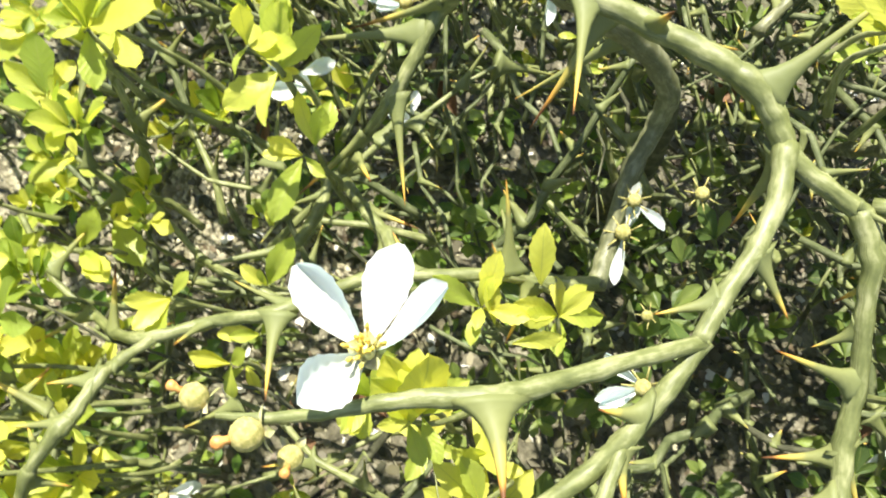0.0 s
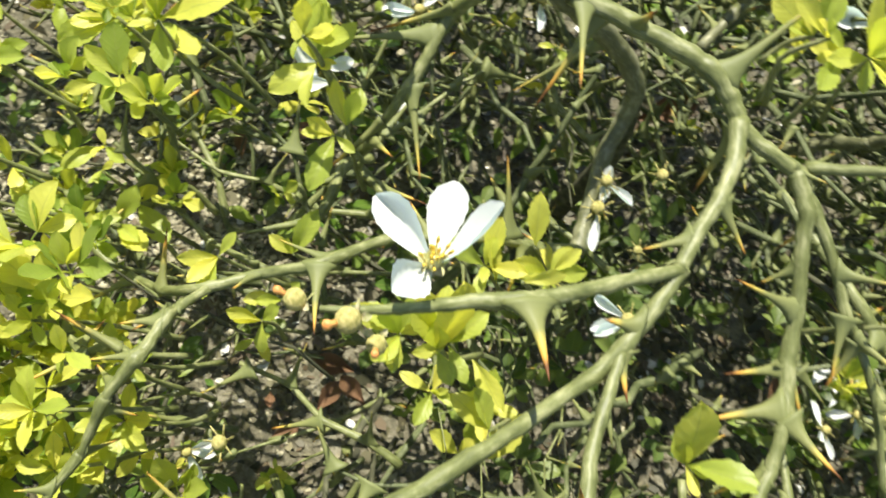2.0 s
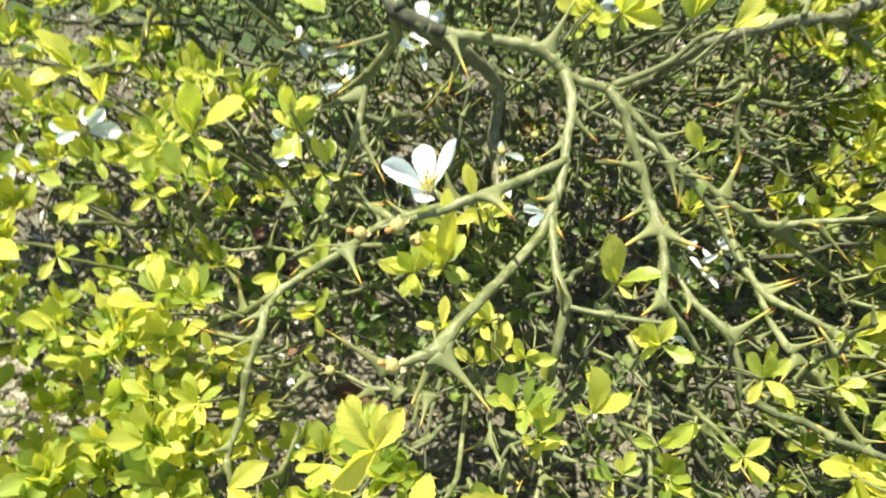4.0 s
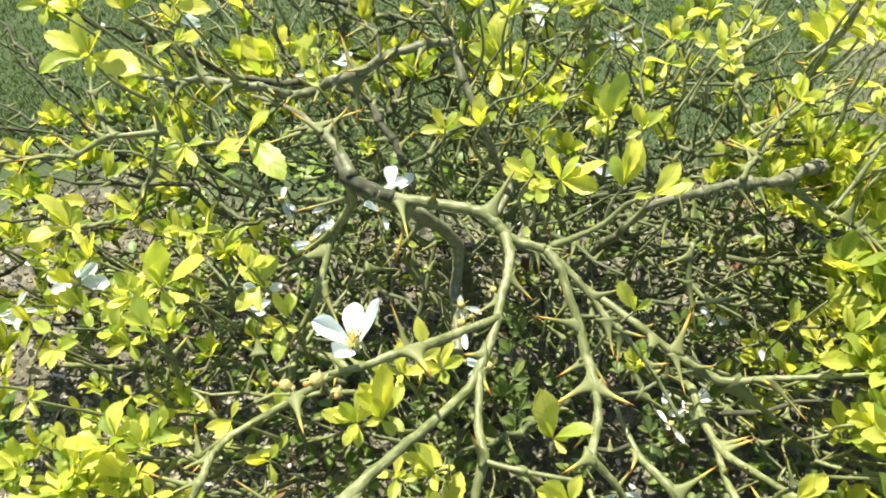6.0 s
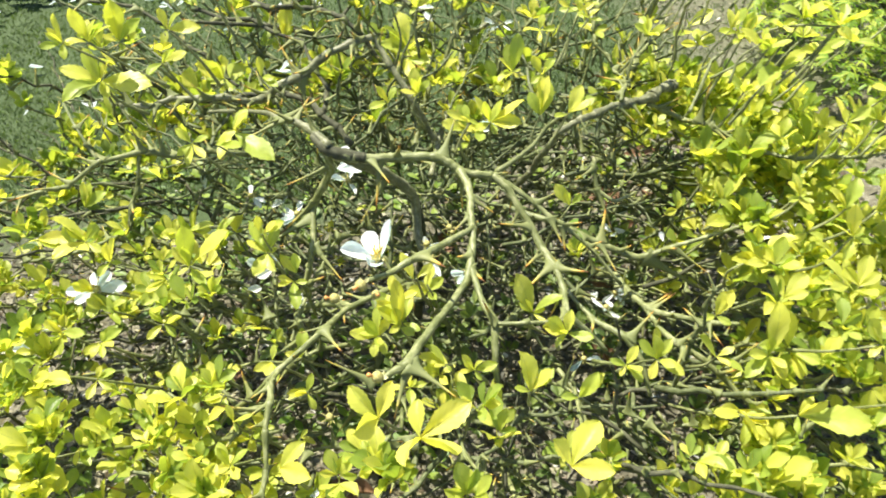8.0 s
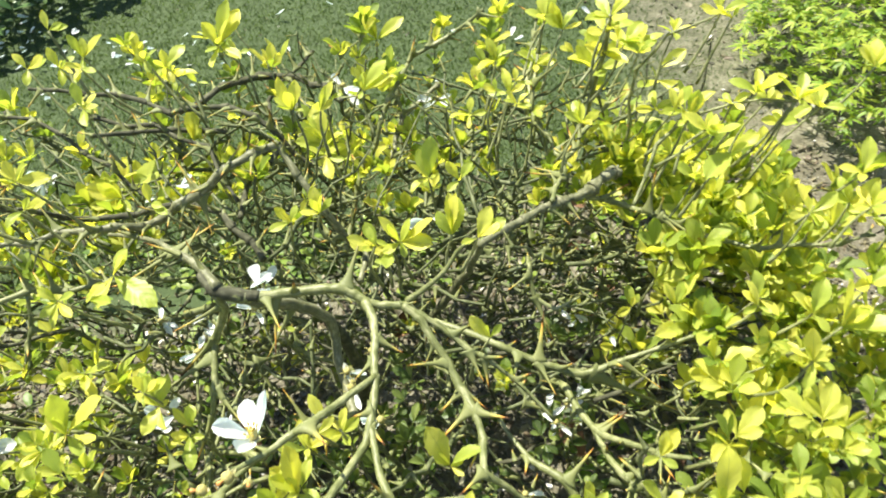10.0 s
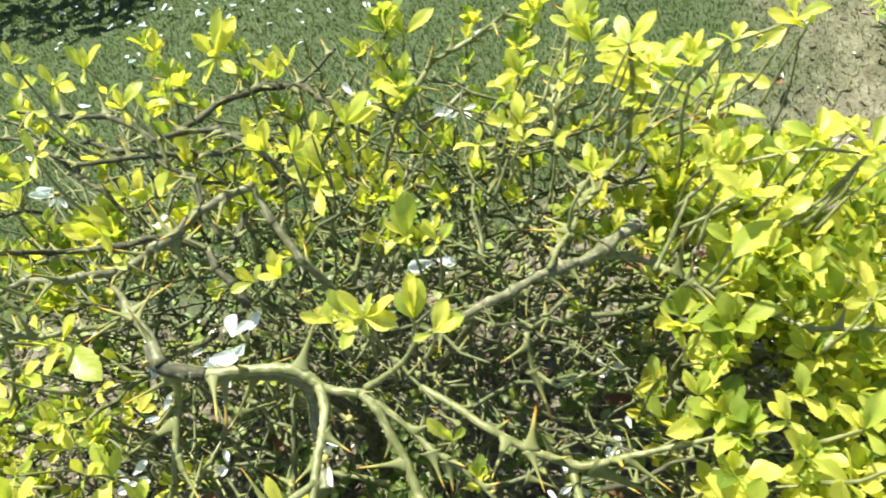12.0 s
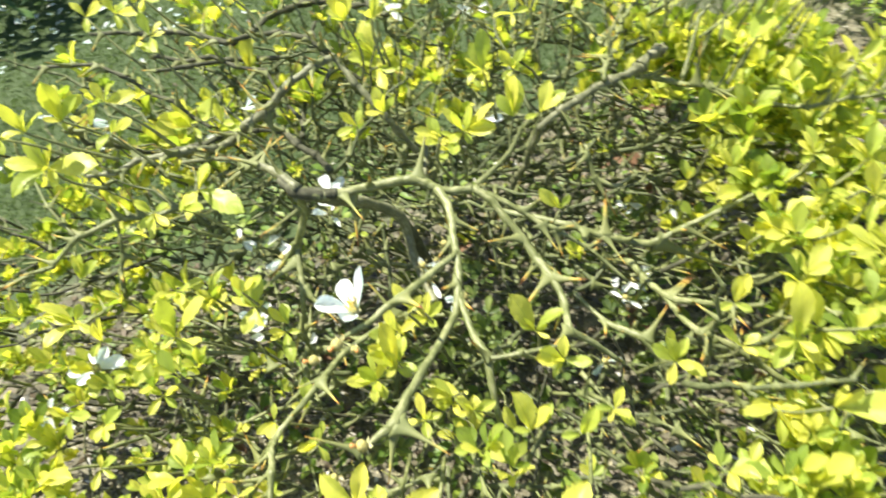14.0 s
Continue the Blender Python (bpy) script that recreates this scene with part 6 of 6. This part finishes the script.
def young_fruit(at, axis, size):
    ax = Vector(axis).normalized()
    s = Soup()
    ball = tube(Soup(), [(0, 0, -0.5 + 0.5 * (1 - math.cos(t)), max(0.02, 0.5 * math.sin(t))) for t in np.linspace(0.05, math.pi - 0.05, 9)], 12, 0.04)
    s.add(ball.v[0], ball.f, ball.uv[0], aligned((0, 0, 0), ax, (0, 1, 0), size))
    f = part("young_fruit", s.mesh("young_fruit", FRUIT), shrub, Matrix.Translation(Vector(at) - SHRUB_AT), "downy yellow-green young fruit")
    g = tube(Soup(), [(0, 0, 0.42, 0.14), (0, 0, 0.62, 0.12), (0, 0, 0.74, 0.19), (0, 0, 0.90, 0.20), (0, 0, 1.0, 0.09)], 8)
    st = Soup().add(g.v[0], g.f, g.uv[0], aligned((0, 0, 0), ax, (0, 1, 0), size))
    part("stigma", st.mesh("stigma", STIGMA), f, label="orange knob-like stigma")
    c = Soup()
    for k in range(4):
        d = Matrix.Rotation(6.283 * k / 4 + 0.4, 3, ax) @ ax.orthogonal().normalized()
        c.add(*leaflet_grid(0.5, 0.3, -0.2, 0.0, 4, 4), aligned(ax * -0.45 * size, d - ax * 0.1, ax, size * 0.75))
    part("calyx", c.mesh("calyx", CALYX), f)
    return f


young_fruit((-0.117, -0.170, 0.477), (-0.9, -0.1, 0.3), 0.0085)
young_fruit((-0.095, -0.171, 0.491), (-0.5, -0.6, 0.3), 0.0095)
young_fruit((-0.084, -0.170, 0.478), (0.2, -0.5, 0.5), 0.0075)
young_fruit((-0.085, -0.253, 0.480), (-0.7, -0.1, 0.5), 0.0090)


# ---- fallen petals and dry leaves ----
def petal_on(at, axis, face, size, shape=0):
    ob = new("fallen_petal", PETAL_MESHES[shape % 4])
    ob.matrix_world = aligned(at, axis, face, size)
    return tagged(ob, "white fallen petal caught on the plants or ground", "petal", "fallen petals")


r_pet = random.Random(3)
for x, y, z in ((-0.62, 1.24, 0.02), (-0.56, 1.26, 0.02), (-0.50, 1.24, 0.02), (-0.44, 1.30, 0.02), (-0.676, 0.80, 0.02), (-0.90, 1.47, 0.02), (-0.85, 1.39, 0.02), (-0.80, 1.388, 0.02), (-0.61, 1.80, 0.02), (0.72, 1.45, 0.02), (-0.75, 1.1, 0.02), (-0.95, 1.2, 0.02), (-0.55, 1.2, 0.02), (0.30, 1.1, 0.02), (-0.2, 1.15, 0.02), (-1.0, 0.9, 0.02)):
    for _ in range(2):
        a = r_pet.uniform(0, 6.283)
        petal_on((x + r_pet.uniform(-0.03, 0.03), y + r_pet.uniform(-0.03, 0.03), z), (math.cos(a), math.sin(a), 0.1), (0, 0, 1), r_pet.uniform(0.014, 0.024), r_pet.randrange(4))


for k in range(46):
    x, y = r_pet.uniform(-1.35, 0.75), 0.62 + 1.75 * r_pet.random()
    if x > 0.35 and y < 1.1:
        continue
    a = r_pet.uniform(0, 6.283)
    petal_on((x, y, 0.017), (math.cos(a), math.sin(a), r_pet.uniform(-0.1, 0.3)), (r_pet.gauss(0, 0.4), r_pet.gauss(0, 0.4), 1), r_pet.uniform(0.012, 0.026), r_pet.randrange(4))
petal_on((-0.120, 0.058, 0.424), (0.9, 0.1, -0.25), (0.1, -0.5, 1), 0.026, 2)
petal_on((-0.126, 0.108, 0.385), (0.8, 0.3, 0.2), (-0.2, -0.4, 1), 0.026, 1)
petal_on((-0.110, 0.112, 0.385), (0.4, 0.8, 0.2), (0.3, -0.4, 1), 0.020, 0)

# Petals lodged in the shrub, singly and in twos and threes.
for x, y, z, count, size in ((-0.370, 0.305, 0.403, 2, 0.024), (-0.179, 0.174, 0.471, 2, 0.022), (0.066, 0.182, 0.377, 2, 0.026), (0.090, 0.353, 0.416, 1, 0.026), (-0.019, 0.359, 0.442, 2, 0.022), (-0.101, 0.089, 0.407, 2, 0.026), (-0.195, -0.020, 0.366, 3, 0.022), (0.113, 0.403, 0.474, 1, 0.018), (0.253, 0.231, 0.167, 1, 0.020), (0.231, 0.035, 0.318, 1, 0.010), (-0.187, 0.043, 0.235, 2, 0.020), (-0.210, 0.130, 0.303, 3, 0.022), (-0.450, -0.028, 0.272, 3, 0.022), (-0.231, -0.002, 0.313, 1, 0.018), (0.198, 0.069, 0.178, 3, 0.022), (0.170, 0.030, 0.215, 2, 0.018), (0.205, 0.055, 0.160, 2, 0.018), (0.217, 0.141, 0.220, 3, 0.020), (-0.320, 0.251, 0.252, 1, 0.020)):
    for _ in range(count):
        a = r_pet.uniform(0, 6.283)
        petal_on((x + r_pet.gauss(0, 0.007), y + r_pet.gauss(0, 0.007), z), (math.cos(a), math.sin(a), r_pet.gauss(0, 0.4)), (r_pet.gauss(0, 0.6), r_pet.gauss(-0.3, 0.4), 1), size * r_pet.uniform(0.75, 1.1), r_pet.randrange(4))
# A drift of petals along the far side of the lawn.
for k in range(40):
    x = r_pet.uniform(-1.05, -0.35)
    a = r_pet.uniform(0, 6.283)
    petal_on((x, 1.18 - 0.35 * (x + 0.45) + r_pet.gauss(0, 0.06), 0.016), (math.cos(a), math.sin(a), r_pet.uniform(-0.1, 0.3)), (r_pet.gauss(0, 0.4), r_pet.gauss(0, 0.4), 1), r_pet.uniform(0.012, 0.020), r_pet.randrange(4))


# Dry leaves on the soil under the shrub.
def dry_leaf(x, y, z, size, turn):
    ob = new("dry_leaf", DRY_MESH)
    ob.matrix_world = aligned((x, y, z), (math.cos(turn), math.sin(turn), 0.25), (0.2, -0.4, 1), size)
    return tagged(ob, "curled reddish-brown dry leaf under the shrub", "leaf", "dry leaves")


DRY_MESH = Soup().add(*leaflet_grid(0.46, 0.9, 0.35, 0.02, 8, 6)).mesh("dry_leaf", DRY_LEAF)
for n, (x, y, z) in enumerate(((0.285, 0.342, 0.03), (0.30, 0.36, 0.05), (0.327, 0.554, 0.03), (0.350, 0.540, 0.03), (0.27, 0.28, 0.04), (0.25, 0.20, 0.05), (0.31, 0.22, 0.06), (-0.02, 0.30, 0.03), (-0.20, 0.16, 0.03), (0.36, 0.44, 0.03), (0.24, 0.42, 0.03), (0.22, 0.05, 0.05), (0.535, 0.79, 0.02), (0.40, 0.60, 0.03), (-0.145, -0.127, 0.03), (-0.135, -0.080, 0.03), (-0.190, -0.130, 0.02), (-0.165, -0.165, 0.04), (-0.110, -0.105, 0.05), (-0.30, 0.117, 0.03), (-0.26, 0.06, 0.03), (-0.34, 0.05, 0.02), (-0.22, -0.03, 0.03), (0.30, -0.017, 0.04), (0.34, 0.04, 0.03))):
    dry_leaf(x, y, z, (0.045 if n < 14 else 0.020) + 0.008 * (n % 4), 1.9 * n)


# Spent blossoms and loose petals lodged in the shrub.
for n, (x, y, z) in enumerate(((-0.112, 0.056, 0.410), (-0.020, 0.365, 0.441), (-0.394, 0.327, 0.384), (0.089, 0.358, 0.410), (-0.266, 0.323, 0.345), (-0.225, 0.10, 0.36), (0.180, 0.004, 0.262), (0.165, -0.015, 0.26), (0.120, -0.10, 0.28), (-0.170, -0.22, 0.25), (-0.165, 0.02, 0.40), (-0.430, -0.05, 0.33))):
    wilted((x, y, z), (0.2, -0.2, 1), 0.0095, 3, 40 + n)

# Near shoots with large leaves.
branch([(-0.070, -0.200, 0.360, 4.2), (-0.071, -0.267, 0.430, 3.6), (-0.084, -0.312, 0.515, 2.2)], None, 0.04, 8)
branch([(-0.040, -0.220, 0.380, 4.2), (-0.043, -0.301, 0.459, 3.6), (-0.058, -0.355, 0.555, 2.2)], None, 0.04, 8)
branch([(0.080, -0.200, 0.380, 4.2), (0.062, -0.298, 0.445, 3.6), (0.032, -0.364, 0.525, 2.2)], None, 0.04, 8)
branch([(0.200, -0.150, 0.260, 4.2), (0.223, -0.187, 0.294, 3.6), (0.234, -0.211, 0.335, 2.2)], None, 0.04, 8)
branch([(-0.150, -0.240, 0.330, 4.2), (-0.143, -0.296, 0.407, 3.6), (-0.148, -0.334, 0.500, 2.2)], None, 0.04, 8)
big_leaf((-0.084, -0.312, 0.515), [(-0.103, -0.299, 0.535), (-0.073, -0.297, 0.535), (-0.103, -0.336, 0.535)])
big_leaf((-0.058, -0.355, 0.555), [(-0.059, -0.336, 0.570), (-0.026, -0.342, 0.570), (-0.039, -0.382, 0.570), (-0.072, -0.378, 0.570)])
big_leaf((0.032, -0.364, 0.525), [(0.054, -0.339, 0.540), (0.054, -0.379, 0.540), (0.020, -0.352, 0.540)])
big_leaf((0.234, -0.211, 0.335), [(0.214, -0.214, 0.345), (0.251, -0.235, 0.345), (0.230, -0.253, 0.345)])
big_leaf((-0.148, -0.334, 0.500), [(-0.131, -0.324, 0.515), (-0.126, -0.352, 0.515)])


# ---- neighbours: a young shoot, a low maple, a dark shrub ----
def lance_leaf(width, fold, curl):
    return leaflet_grid(width, fold, curl, 0.0, 9, 4, 0.5, 0.8)


def young_shoot(x, y, height, leaves, size):
    stem = tube(Soup(), spline([(0, 0, -0.02, 0.005), (0.006, 0.004, height * 0.5, 0.004), (0, 0, height, 0.003)], 4), 8)
    top = tagged(new("young_shrub"), "young shrub shoot with lance-shaped leaves and orange bud scales", "shrub")
    top.location = (x, y, 0)
    part("stem", stem.mesh("stem", BARK_GREEN), top)
    r = random.Random(int(x * 1000))
    meshes = [Soup().add(*lance_leaf(0.26, 0.3, c)).mesh("leaf", SHOOT_LEAF) for c in (-0.2, 0.15, -0.35)]
    for k in range(leaves):
        a = 2.4 * k
        d = Vector((math.cos(a), math.sin(a), 0.35 + 0.5 * (k / leaves)))
        part("leaf", meshes[k % 3], top, aligned((0, 0, height * (0.75 + 0.25 * k / leaves)), d, (-math.cos(a), -math.sin(a), 1), size * r.uniform(0.7, 1.1)))
    scale = Soup().add(*lance_leaf(0.3, 0.5, 0.3)).mesh("bud_scale", STIGMA)
    for k in range(11):
        a = 2.4 * k + 1
        part("bud_scale", scale, top, aligned((0, 0, height * 0.72), (math.cos(a), math.sin(a), -0.1 + 0.10 * k), (0, 0, 1), size * 0.55))
    return top


young_shoot(0.384, 0.575, 0.19, 12, 0.078)


def palmate(soup, m, lobes=5):
    for k in range(lobes):
        turn = (k - (lobes - 1) / 2) * 40
        size = 1.0 - 0.16 * abs(k - (lobes - 1) / 2)
        v, f, uv = leaflet_grid(0.22, 0.2, -0.25, 0.0, 4, 2, 0.42, 0.9)
        soup.add(v, f, uv, np.array(m) @ np.array(Euler((0, radians(turn), 0)).to_matrix().to_4x4() @ Matrix.Diagonal((size, size, size, 1))))


def bushy(name, label, category, x, y, radius, height, stems, leaves, size, mat, shape, seed, bark):
    r = random.Random(seed)
    top = tagged(new(name), label, category)
    top.location = (x, y, 0)
    for _ in range(stems):
        a, e = r.uniform(0, 6.283), r.uniform(0.3, 0.9)
        tip = Vector((math.cos(a) * radius * e, math.sin(a) * radius * e, height * r.uniform(0.6, 0.95)))
        s = tube(Soup(), spline([(r.gauss(0, 0.01), r.gauss(0, 0.01), -0.02, 0.006), (tip.x * 0.35, tip.y * 0.35, tip.z * 0.6, 0.004), (*tip, 0.0015)], 4), 6)
        part("stem", s.mesh("stem", bark), top)
    crown = Soup()
    for _ in range(leaves):
        a, e = r.uniform(0, 6.283), math.sqrt(r.random())
        z = height * (0.25 + 0.75 * r.random() ** 0.6) * (1 - 0.45 * e * e)
        b = r.uniform(0, 6.283)
        way = (math.cos(b), math.sin(b), r.uniform(-0.5, 0.3))
        wob = 1 + 0.25 * noise.noise((math.cos(a) * 2, math.sin(a) * 2, seed))
        shape(crown, aligned((math.cos(a) * e * radius * wob, math.sin(a) * e * radius * wob, z), way, (0, 0, 1), size * r.uniform(0.7, 1.2)))
    c = part("crown", crown.mesh("crown", mat), top)
    tagged(c, kind="stuff")
    return top


def plain_leaf(soup, m):
    soup.add(*leaflet_grid(0.42, 0.3, -0.2, 0.0, 4, 2), m)


bushy("maple", "low cut-leaved maple with bright yellow-green leaves", "maple", 1.06, 0.88, 0.37, 0.30, 12, 2300, 0.029, MAPLE, palmate, 5, BARK_DARK)
bushy("dark_shrub", "dark green evergreen shrub at the lawn's far side", "shrub", -1.04, 1.74, 0.42, 0.30, 9, 1300, 0.048, EVERGREEN, plain_leaf, 6, BARK_DARK)


# Small green weeds on the bed's soil.
def build_weeds(count=3200):
    s = Soup()
    r = random.Random(9)
    for _ in range(count):
        x, y = r.uniform(-0.65, 0.62), r.uniform(-0.42, 0.62)
        if noise.noise((x * 5, y * 5, 7)) < -0.05:
            continue
        a = r.uniform(0, 6.283)
        z = 0.012 * noise.noise((x * 4, y * 4, 0))
        s.add(*leaflet_grid(0.45, 0.3, -0.2, 0.0, 4, 2), aligned((x, y, z + 0.004), (math.cos(a), math.sin(a), r.uniform(0.1, 0.9)), (0, 0, 1), r.uniform(0.012, 0.034)))
    return tagged(new("weeds", s.mesh("weeds", WEED)), "small green weeds on the soil beneath the shrub", "weeds", kind="stuff")


weeds = build_weeds()
